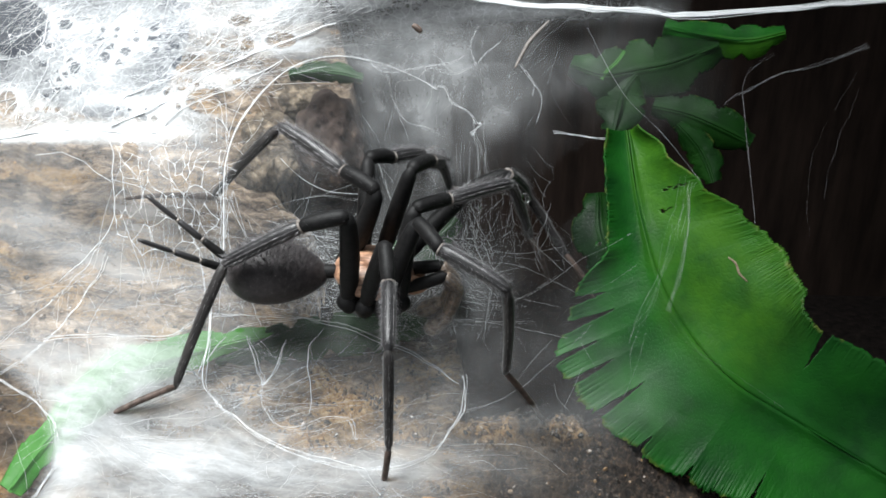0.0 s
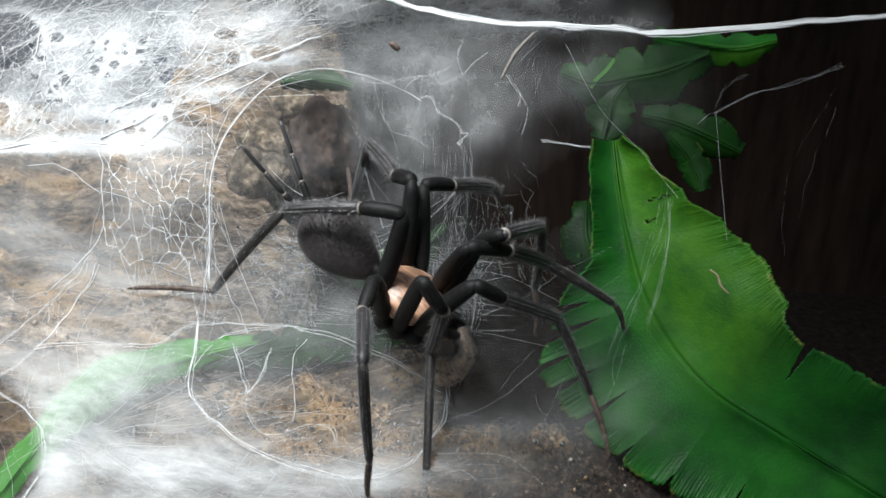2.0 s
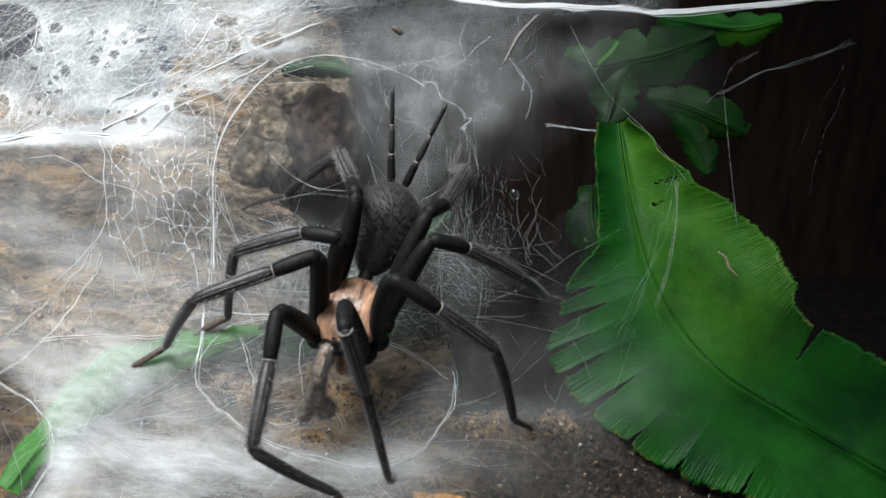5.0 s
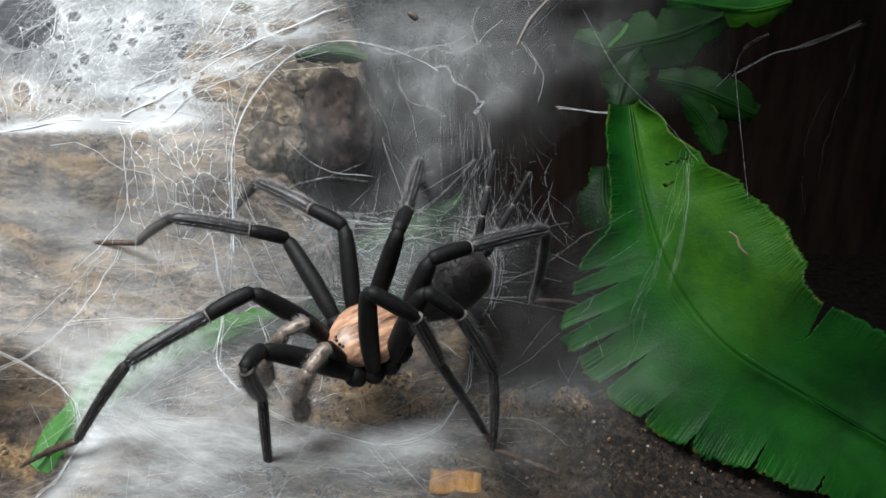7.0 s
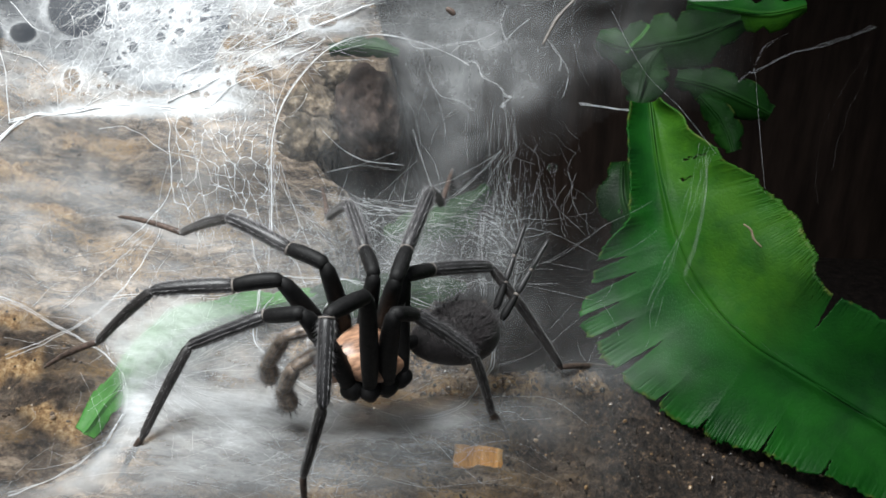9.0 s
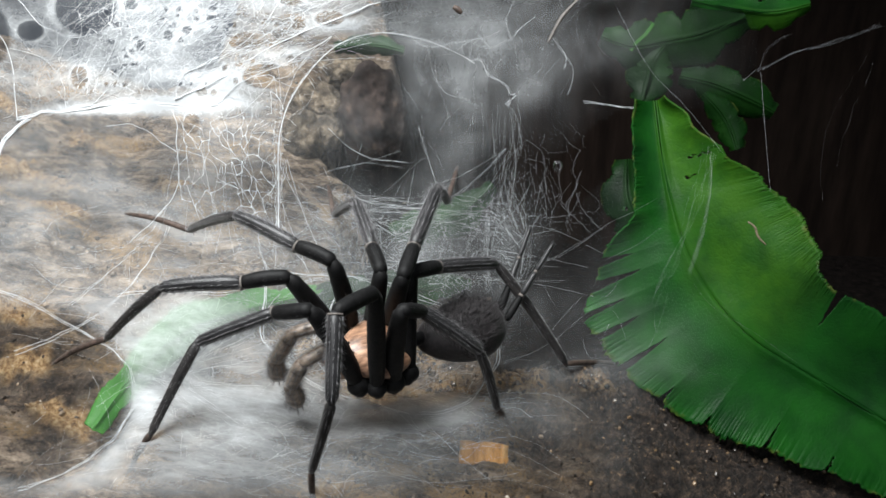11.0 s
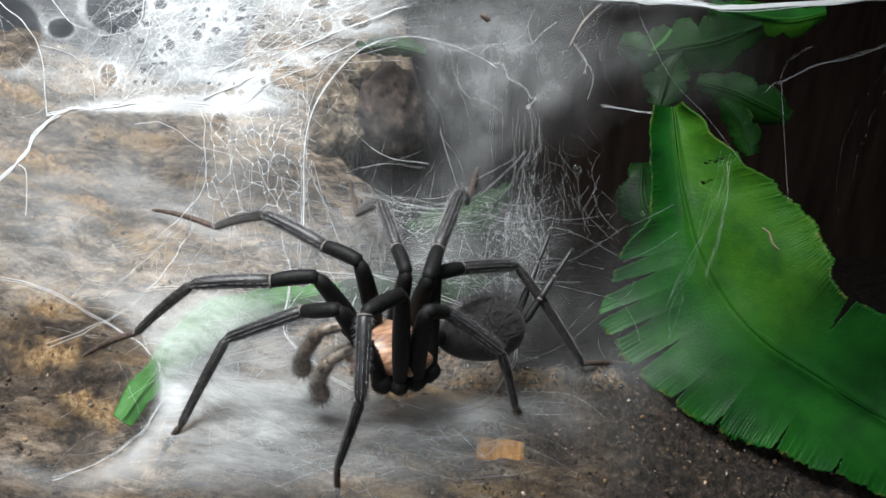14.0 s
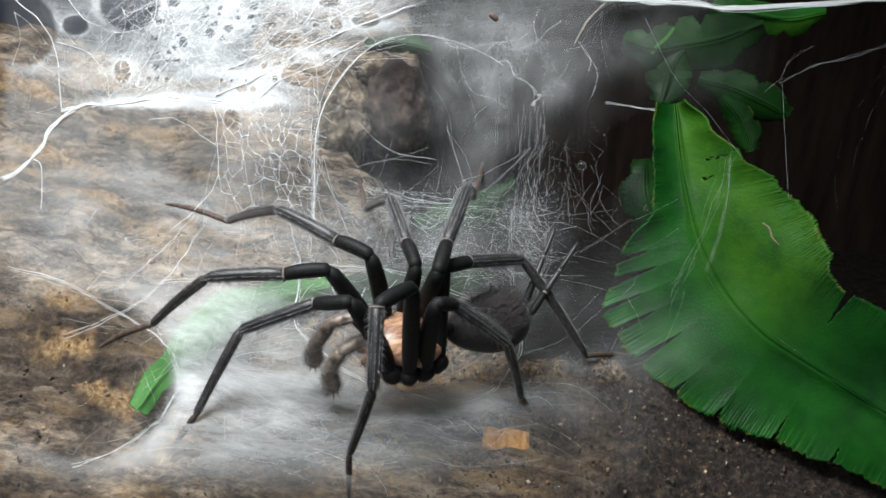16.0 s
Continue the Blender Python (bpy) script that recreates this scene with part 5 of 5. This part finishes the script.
    stride("R1", times, [
        (1.9, 169.0, 74.4, 8.6, 174.7, 74.8, 21.6, 183.0, 76.0, 27.3, 193.5, 60.2, 32.6, 198.0, 48.0),
        (4.4, 174.0, 74.9, 10.2, 180.3, 73.4, 20.9, 191.5, 73.1, 35.8, 196.7, 61.1, 40.9, 196.6, 48.0),
        (7.7, 163.9, 71.4, 13.0, 170.1, 68.4, 25.7, 177.4, 63.3, 32.0, 169.4, 46.2, 43.1, 174.0, 39.1),
        (17.1, 163.1, 66.9, 23.6, 167.7, 63.4, 36.7, 173.6, 57.5, 42.3, 170.3, 38.8, 48.5, 167.5, 26.5),
        (17.7, 159.7, 65.4, 23.5, 164.3, 60.8, 35.6, 170.8, 53.6, 43.8, 171.0, 35.5, 48.0, 165.0, 23.6),
        (12.4, 158.0, 66.7, 18.3, 159.4, 60.5, 24.4, 165.7, 47.7, 30.9, 168.4, 29.2, 39.9, 161.7, 20.8),
        (10.3, 153.8, 65.5, 15.8, 153.1, 58.9, 17.2, 159.8, 44.9, 15.5, 166.3, 26.2, 23.9, 156.4, 20.9),
        (3.8, 154.3, 65.0, 7.8, 153.8, 57.2, 10.5, 161.3, 43.9, 13.9, 146.5, 31.2, 19.7, 141.5, 19.4),
        (2.8, 149.4, 60.6, 3.7, 141.1, 63.1, 8.0, 127.0, 58.3, 10.3, 135.0, 40.4, 12.1, 144.3, 30.0),
        (-7.5, 147.9, 62.2, -3.5, 142.6, 56.6, 2.0, 133.2, 45.5, 11.3, 138.3, 28.8, 20.1, 144.9, 20.2),
        (-27.8, 142.8, 64.9, -34.9, 138.7, 62.0, -47.4, 131.2, 56.7, -58.4, 130.6, 40.2, -69.3, 131.4, 31.5),
        (-26.8, 145.7, 63.6, -34.0, 141.4, 61.0, -46.5, 134.0, 55.7, -58.0, 133.3, 39.6, -70.2, 134.7, 32.7),
        (-30.3, 148.9, 64.8, -38.2, 145.8, 63.1, -53.4, 143.4, 61.0, -67.4, 148.8, 48.0, -77.2, 145.5, 38.5),
        (-34.1, 152.3, 61.8, -40.9, 147.0, 62.6, -54.8, 140.6, 60.1, -67.4, 147.4, 46.3, -79.6, 148.3, 39.5),
        (-30.3, 143.7, 64.2, -38.9, 143.3, 62.8, -54.2, 141.0, 61.4, -67.0, 147.2, 47.6, -77.3, 150.7, 38.8),
        (-27.8, 139.4, 64.2, -36.3, 139.2, 62.9, -51.8, 138.7, 61.6, -65.7, 142.6, 48.0, -77.9, 144.1, 41.1),
    ], body)
    stride("L2", times, [
        (1.3, 168.6, 82.7, 4.8, 177.8, 81.8, 6.9, 191.6, 77.5, 8.9, 207.9, 67.0, 13.7, 220.0, 60.8),
        (0.4, 165.9, 81.1, 4.4, 175.0, 81.5, 8.6, 188.4, 77.6, 12.4, 203.8, 66.3, 18.5, 214.4, 58.7),
        (14.9, 186.3, 77.5, 12.4, 195.9, 77.7, 11.5, 210.3, 75.2, 24.8, 212.6, 61.2, 35.5, 210.4, 51.8),
        (25.4, 181.0, 72.9, 22.9, 190.6, 73.4, 21.4, 204.6, 69.6, 35.1, 206.2, 55.8, 45.1, 202.4, 46.2),
        (16.5, 159.3, 73.4, 24.1, 165.0, 70.6, 32.9, 174.7, 64.1, 48.5, 179.2, 53.2, 52.7, 187.0, 41.9),
        (18.2, 163.5, 74.6, 26.0, 168.7, 71.1, 35.5, 178.9, 67.0, 36.5, 184.8, 48.5, 43.5, 184.5, 35.9),
        (18.2, 155.1, 69.4, 25.4, 156.8, 62.7, 32.7, 163.0, 51.7, 43.7, 163.5, 35.6, 52.0, 171.2, 26.8),
        (13.7, 155.0, 68.1, 20.6, 155.2, 60.9, 28.8, 160.1, 49.9, 42.5, 164.2, 36.6, 51.1, 173.4, 29.6),
        (13.0, 154.1, 70.4, 20.5, 155.2, 64.1, 29.5, 160.8, 54.1, 39.6, 177.2, 50.9, 44.6, 185.8, 40.6),
        (9.2, 151.6, 70.6, 17.2, 153.2, 65.0, 26.9, 158.6, 55.5, 27.8, 170.4, 40.0, 34.3, 181.7, 33.9),
        (-5.3, 138.3, 68.5, 2.2, 137.8, 62.0, 10.7, 137.0, 50.2, 20.2, 136.4, 33.1, 23.9, 141.5, 20.2),
        (-4.7, 137.6, 67.9, 3.0, 139.5, 62.0, 6.9, 145.6, 49.3, 15.8, 147.7, 32.1, 20.4, 151.2, 18.9),
        (-11.3, 136.9, 67.9, -18.3, 133.7, 61.7, -21.5, 139.1, 48.5, -23.7, 148.4, 31.5, -11.3, 148.3, 24.1),
        (-10.0, 134.1, 66.8, -17.7, 130.5, 61.7, -21.1, 134.3, 48.0, -22.8, 140.3, 29.5, -15.9, 134.4, 18.3),
        (-11.3, 133.0, 66.7, -18.5, 131.0, 60.2, -19.5, 130.8, 45.7, -21.8, 131.8, 26.3, -19.6, 124.6, 14.1),
        (-10.8, 130.6, 65.8, -16.5, 122.5, 65.9, -16.3, 114.3, 53.9, -21.4, 119.4, 35.8, -22.2, 123.6, 22.1),
    ], body)
    stride("R2", times, [
        (2.5, 165.4, 73.0, 7.0, 159.2, 70.0, 19.5, 152.9, 64.8, 20.9, 164.7, 41.3, 29.7, 169.8, 27.5),
        (3.4, 163.4, 73.0, 7.6, 157.5, 69.2, 20.2, 152.0, 63.5, 21.6, 166.6, 41.5, 30.0, 167.9, 26.6),
        (0.7, 157.8, 70.9, 6.2, 151.9, 69.3, 18.4, 146.1, 63.2, 19.6, 161.1, 41.5, 25.2, 168.2, 26.9),
        (5.8, 158.0, 69.8, 10.1, 163.2, 65.1, 10.4, 170.8, 52.3, 9.9, 160.6, 28.0, 14.1, 146.8, 18.6),
        (8.0, 155.9, 67.9, 12.0, 157.6, 60.9, 9.4, 165.1, 48.3, 9.4, 149.1, 27.4, 5.2, 135.8, 17.3),
        (5.5, 155.6, 66.6, 8.1, 155.7, 58.8, 8.0, 163.3, 46.0, 9.1, 145.1, 26.9, 1.6, 133.2, 17.2),
        (0.6, 152.2, 65.6, 1.6, 144.1, 65.2, 7.2, 131.2, 60.3, 7.9, 136.8, 34.5, -3.2, 142.9, 23.0),
        (-13.9, 167.5, 66.2, -14.9, 159.5, 67.4, -20.9, 146.0, 65.4, -36.2, 159.5, 48.7, -49.2, 163.2, 38.0),
        (-11.0, 158.3, 69.2, -17.2, 153.9, 66.1, -28.5, 145.7, 60.8, -42.0, 154.2, 39.7, -55.0, 145.7, 32.3),
        (-11.5, 155.3, 70.0, -17.8, 151.0, 67.0, -29.1, 143.1, 61.3, -42.3, 152.8, 40.6, -55.3, 146.0, 31.8),
        (-13.9, 152.7, 70.3, -21.6, 155.5, 70.8, -35.4, 160.9, 72.0, -50.5, 180.1, 61.9, -66.0, 186.4, 58.1),
        (-24.9, 168.8, 64.2, -31.2, 164.9, 67.7, -44.9, 160.9, 71.9, -59.8, 178.4, 58.9, -76.8, 179.8, 57.1),
        (-27.6, 168.4, 63.4, -33.5, 164.7, 67.8, -47.2, 161.5, 72.7, -61.5, 178.7, 58.7, -78.6, 177.9, 58.2),
        (-25.2, 156.9, 68.6, -33.3, 158.5, 69.5, -47.0, 163.4, 72.6, -61.4, 180.4, 58.4, -78.2, 177.0, 57.5),
        (-22.1, 147.9, 68.3, -29.7, 151.1, 69.2, -43.2, 156.0, 72.9, -58.7, 172.8, 59.7, -75.5, 169.5, 60.6),
        (-20.0, 142.2, 66.5, -27.3, 146.1, 67.5, -40.4, 152.0, 71.2, -56.4, 169.9, 60.2, -72.4, 176.1, 61.2),
    ], body)
    stride("L3", times, [
        (-8.5, 185.4, 80.0, -4.0, 192.2, 78.5, 2.2, 206.0, 75.9, 3.3, 222.2, 71.5, 5.6, 235.5, 69.7),
        (-6.9, 186.6, 80.7, -2.5, 193.4, 78.9, 3.9, 207.0, 76.0, 5.4, 223.1, 71.2, 8.0, 236.4, 69.3),
        (-2.4, 184.7, 78.4, 0.9, 192.3, 77.7, 7.3, 206.0, 75.1, 9.5, 221.9, 70.2, 12.3, 235.1, 68.1),
        (5.5, 187.6, 74.9, 9.7, 194.7, 76.0, 17.4, 207.9, 75.2, 17.8, 223.0, 67.7, 19.8, 236.3, 65.5),
        (6.6, 186.3, 76.3, 12.5, 192.0, 75.0, 22.1, 203.4, 71.3, 23.9, 218.7, 64.5, 25.8, 232.0, 62.4),
        (11.5, 184.8, 79.2, 18.0, 187.6, 74.8, 28.6, 194.6, 66.3, 29.9, 209.8, 59.0, 29.8, 223.2, 56.6),
        (17.2, 167.1, 72.2, 23.4, 172.0, 69.6, 35.6, 179.5, 64.2, 33.9, 191.8, 52.9, 31.5, 204.3, 47.9),
        (11.7, 165.8, 72.1, 18.0, 163.7, 67.1, 29.6, 160.1, 57.9, 31.7, 173.8, 48.3, 32.1, 186.6, 43.6),
        (12.3, 163.7, 72.0, 19.1, 165.3, 67.6, 28.6, 171.0, 57.0, 32.0, 184.2, 47.1, 36.2, 196.4, 42.8),
        (12.0, 164.9, 72.6, 18.0, 168.5, 68.2, 26.9, 174.9, 57.5, 33.0, 186.8, 47.2, 38.7, 198.4, 42.9),
        (2.2, 153.3, 65.9, 9.9, 155.1, 63.5, 24.5, 158.5, 60.4, 32.7, 169.1, 50.2, 35.5, 172.1, 37.2),
        (4.5, 145.9, 63.9, 10.7, 147.2, 58.5, 17.1, 150.2, 44.9, 17.2, 147.6, 28.3, 30.0, 144.7, 24.6),
        (0.4, 144.3, 64.0, 6.9, 144.1, 58.8, 15.5, 144.2, 46.2, 16.4, 141.7, 29.5, 26.7, 141.7, 20.6),
        (1.5, 142.0, 62.5, 7.7, 142.5, 57.1, 16.1, 145.1, 44.6, 18.3, 139.9, 28.7, 27.0, 145.1, 19.6),
        (-3.8, 137.8, 61.7, 3.0, 136.3, 57.2, 12.2, 142.5, 46.6, 14.6, 148.7, 31.1, 18.3, 152.6, 18.6),
        (-6.4, 134.8, 60.5, -3.3, 141.6, 56.8, 8.1, 144.1, 46.9, 12.1, 147.9, 31.0, 16.2, 154.6, 19.9),
    ], body)
    stride("R3", times, [
        (-3.4, 160.8, 70.0, -2.4, 155.4, 64.6, -1.6, 143.0, 57.4, -1.5, 142.8, 37.1, -3.3, 146.7, 23.5),
        (-3.3, 160.5, 69.9, -2.8, 154.9, 64.6, -0.7, 142.0, 58.6, -0.4, 142.2, 38.3, -2.1, 147.3, 25.1),
        (-4.5, 159.3, 69.5, -3.7, 153.6, 64.4, -2.0, 140.7, 58.3, -1.3, 141.0, 38.0, -2.8, 145.3, 24.5),
        (-1.3, 156.6, 67.5, -1.6, 150.0, 63.5, 0.5, 136.2, 60.1, 1.0, 136.3, 39.8, -0.9, 143.1, 27.4),
        (-1.2, 157.3, 67.0, -2.5, 150.4, 64.0, -1.0, 136.3, 61.1, -0.1, 136.7, 40.9, -1.2, 143.2, 28.2),
        (-2.9, 163.0, 70.4, -4.1, 156.9, 66.0, -3.1, 143.3, 61.3, -0.8, 139.8, 41.5, -2.1, 143.5, 27.8),
        (-3.1, 166.3, 71.1, -9.8, 164.9, 67.6, -21.6, 167.1, 59.6, -30.6, 166.7, 41.4, -43.6, 161.4, 39.0),
        (-7.2, 171.6, 72.0, -12.6, 167.6, 68.2, -22.8, 161.0, 60.4, -30.6, 167.3, 42.9, -43.3, 162.7, 38.1),
        (-7.4, 168.4, 73.3, -14.2, 166.1, 70.5, -24.5, 158.0, 64.6, -29.6, 162.7, 45.6, -41.5, 162.8, 37.6),
        (-7.2, 163.5, 72.8, -14.6, 164.8, 71.4, -26.3, 160.4, 64.1, -30.9, 164.0, 44.7, -42.9, 163.0, 37.1),
        (-13.6, 157.4, 70.0, -20.1, 161.1, 71.8, -32.3, 167.3, 76.3, -40.1, 182.6, 65.5, -46.8, 193.8, 59.7),
        (-12.6, 166.4, 68.0, -19.3, 168.9, 70.7, -31.6, 175.8, 73.8, -42.2, 187.6, 61.3, -51.0, 198.6, 58.6),
        (-13.5, 161.3, 68.9, -19.5, 165.6, 70.8, -31.1, 173.2, 74.7, -41.5, 185.3, 62.2, -47.1, 197.9, 58.3),
        (-9.4, 151.8, 66.7, -12.7, 158.4, 68.7, -18.6, 170.4, 74.1, -28.9, 184.2, 63.4, -37.1, 194.7, 58.3),
        (-11.7, 150.9, 66.1, -14.3, 157.9, 68.0, -19.4, 170.4, 73.0, -27.0, 184.9, 61.1, -33.8, 197.0, 57.6),
        (-11.2, 144.6, 63.4, -13.7, 151.6, 65.2, -18.4, 164.4, 69.9, -25.9, 180.7, 60.4, -29.4, 194.4, 62.6),
    ], body)
    stride("L4", times, [
        (-5.5, 168.6, 78.2, -12.3, 173.6, 80.4, -26.0, 181.9, 87.2, -43.7, 192.8, 68.1, -62.4, 190.4, 68.1),
        (-5.4, 171.4, 79.7, -11.9, 177.0, 81.5, -25.3, 186.3, 87.7, -42.7, 194.9, 67.2, -61.5, 194.8, 65.7),
        (4.9, 169.2, 74.1, 0.7, 176.0, 77.7, -6.1, 188.7, 87.4, -13.8, 213.8, 77.0, -28.7, 222.3, 69.1),
        (1.8, 174.8, 79.0, -2.3, 182.4, 77.8, -9.5, 198.1, 79.9, -14.1, 215.8, 58.3, -19.0, 231.7, 67.4),
        (4.5, 178.9, 79.9, 0.6, 186.5, 78.4, -7.0, 202.0, 81.1, -13.4, 219.9, 60.3, -17.3, 236.1, 69.3),
        (8.2, 178.3, 80.9, 4.4, 186.2, 80.9, -2.9, 202.0, 82.2, -9.8, 222.6, 64.2, -14.7, 239.7, 70.7),
        (10.4, 181.4, 78.9, 7.1, 189.5, 77.9, 0.2, 205.4, 79.9, -7.2, 227.7, 64.3, -12.9, 243.8, 72.3),
        (12.7, 175.7, 79.6, 10.5, 184.2, 79.4, 4.3, 200.4, 79.8, -5.2, 221.7, 63.9, -11.4, 238.6, 69.5),
        (11.4, 177.8, 79.3, 9.3, 186.0, 77.5, 4.1, 202.7, 77.9, -4.1, 225.0, 62.8, -8.9, 241.6, 70.5),
        (10.7, 174.2, 77.7, 11.2, 182.9, 77.0, 11.9, 200.3, 78.9, 2.3, 225.9, 72.1, -4.4, 243.5, 73.8),
        (2.8, 158.0, 69.0, 8.2, 164.3, 66.3, 18.9, 178.0, 65.4, 21.5, 198.5, 46.0, 37.3, 208.7, 44.7),
        (5.3, 152.7, 67.3, 12.4, 157.8, 67.3, 27.8, 166.0, 67.8, 26.5, 180.9, 43.9, 38.8, 193.3, 36.8),
        (-4.5, 156.7, 67.7, -1.7, 164.9, 67.3, 8.2, 179.3, 66.6, 29.1, 170.8, 49.6, 40.0, 175.2, 34.8),
        (-5.8, 152.6, 67.0, 2.5, 154.8, 65.4, 19.5, 158.1, 63.4, 33.8, 159.8, 39.1, 42.1, 173.0, 28.5),
        (-4.0, 149.0, 65.4, 3.9, 151.9, 63.1, 21.2, 154.1, 62.1, 31.8, 161.2, 36.9, 40.3, 174.9, 27.0),
        (-5.6, 145.3, 63.2, -0.8, 152.3, 61.1, 11.3, 164.0, 56.8, 27.5, 162.3, 33.8, 40.5, 174.3, 27.0),
    ], body)
    stride("R4", times, [
        (-10.3, 159.9, 75.8, -18.8, 160.5, 73.4, -34.0, 161.7, 65.0, -43.6, 155.6, 41.6, -58.6, 147.3, 36.9),
        (-9.7, 161.5, 76.2, -18.1, 161.8, 73.4, -33.3, 161.5, 65.0, -42.0, 156.0, 41.2, -57.4, 148.3, 36.5),
        (-11.9, 161.0, 75.7, -19.9, 162.0, 72.3, -35.3, 160.9, 64.4, -42.7, 153.4, 40.6, -58.5, 147.5, 34.7),
        (-7.0, 162.2, 75.5, -15.1, 163.3, 72.1, -30.8, 162.6, 64.7, -39.9, 150.4, 43.6, -55.7, 143.6, 39.2),
        (3.6, 167.6, 76.7, -4.9, 170.0, 76.8, -21.3, 175.0, 74.2, -38.0, 177.1, 54.4, -55.8, 176.2, 54.9),
        (-1.0, 171.2, 79.7, -9.0, 174.7, 78.3, -25.6, 179.4, 76.3, -38.7, 175.7, 54.1, -56.5, 176.1, 53.7),
        (-0.4, 177.7, 77.8, -9.1, 179.0, 76.4, -24.8, 186.2, 74.7, -38.9, 174.6, 56.2, -56.4, 177.0, 53.6),
        (6.0, 169.6, 78.8, 1.5, 177.1, 79.7, -7.4, 191.2, 84.7, -26.6, 192.5, 67.3, -41.7, 190.0, 58.2),
        (-0.5, 168.6, 80.0, -3.1, 177.0, 79.4, -10.8, 192.5, 78.7, -32.5, 197.1, 65.1, -48.8, 193.9, 58.5),
        (-3.3, 166.7, 79.8, -5.5, 175.3, 79.3, -11.9, 191.4, 80.3, -32.7, 198.1, 66.4, -49.2, 196.5, 59.7),
        (-8.9, 162.0, 75.4, -10.2, 170.7, 74.5, -13.4, 187.6, 76.3, -3.4, 209.0, 65.3, 5.6, 224.2, 62.7),
        (-0.8, 155.3, 71.7, 0.1, 164.1, 72.1, 2.2, 180.6, 77.0, 0.3, 203.2, 64.3, 3.3, 220.4, 60.8),
        (-6.1, 161.2, 73.2, -4.0, 169.8, 72.7, -0.7, 186.2, 77.3, -1.9, 202.7, 57.3, 3.0, 219.8, 56.6),
        (-3.6, 161.4, 71.8, -3.2, 170.1, 70.9, 2.0, 186.1, 75.3, -0.2, 203.6, 56.1, 3.4, 221.0, 56.5),
        (-5.1, 150.5, 69.4, -3.7, 159.2, 70.4, -0.0, 175.4, 75.4, -0.1, 195.2, 58.6, 1.9, 212.8, 61.0),
        (-6.6, 139.9, 64.7, -5.3, 148.3, 66.9, -1.5, 164.0, 73.4, -0.1, 187.3, 61.9, 1.9, 204.8, 64.8),
    ], body)


motions()
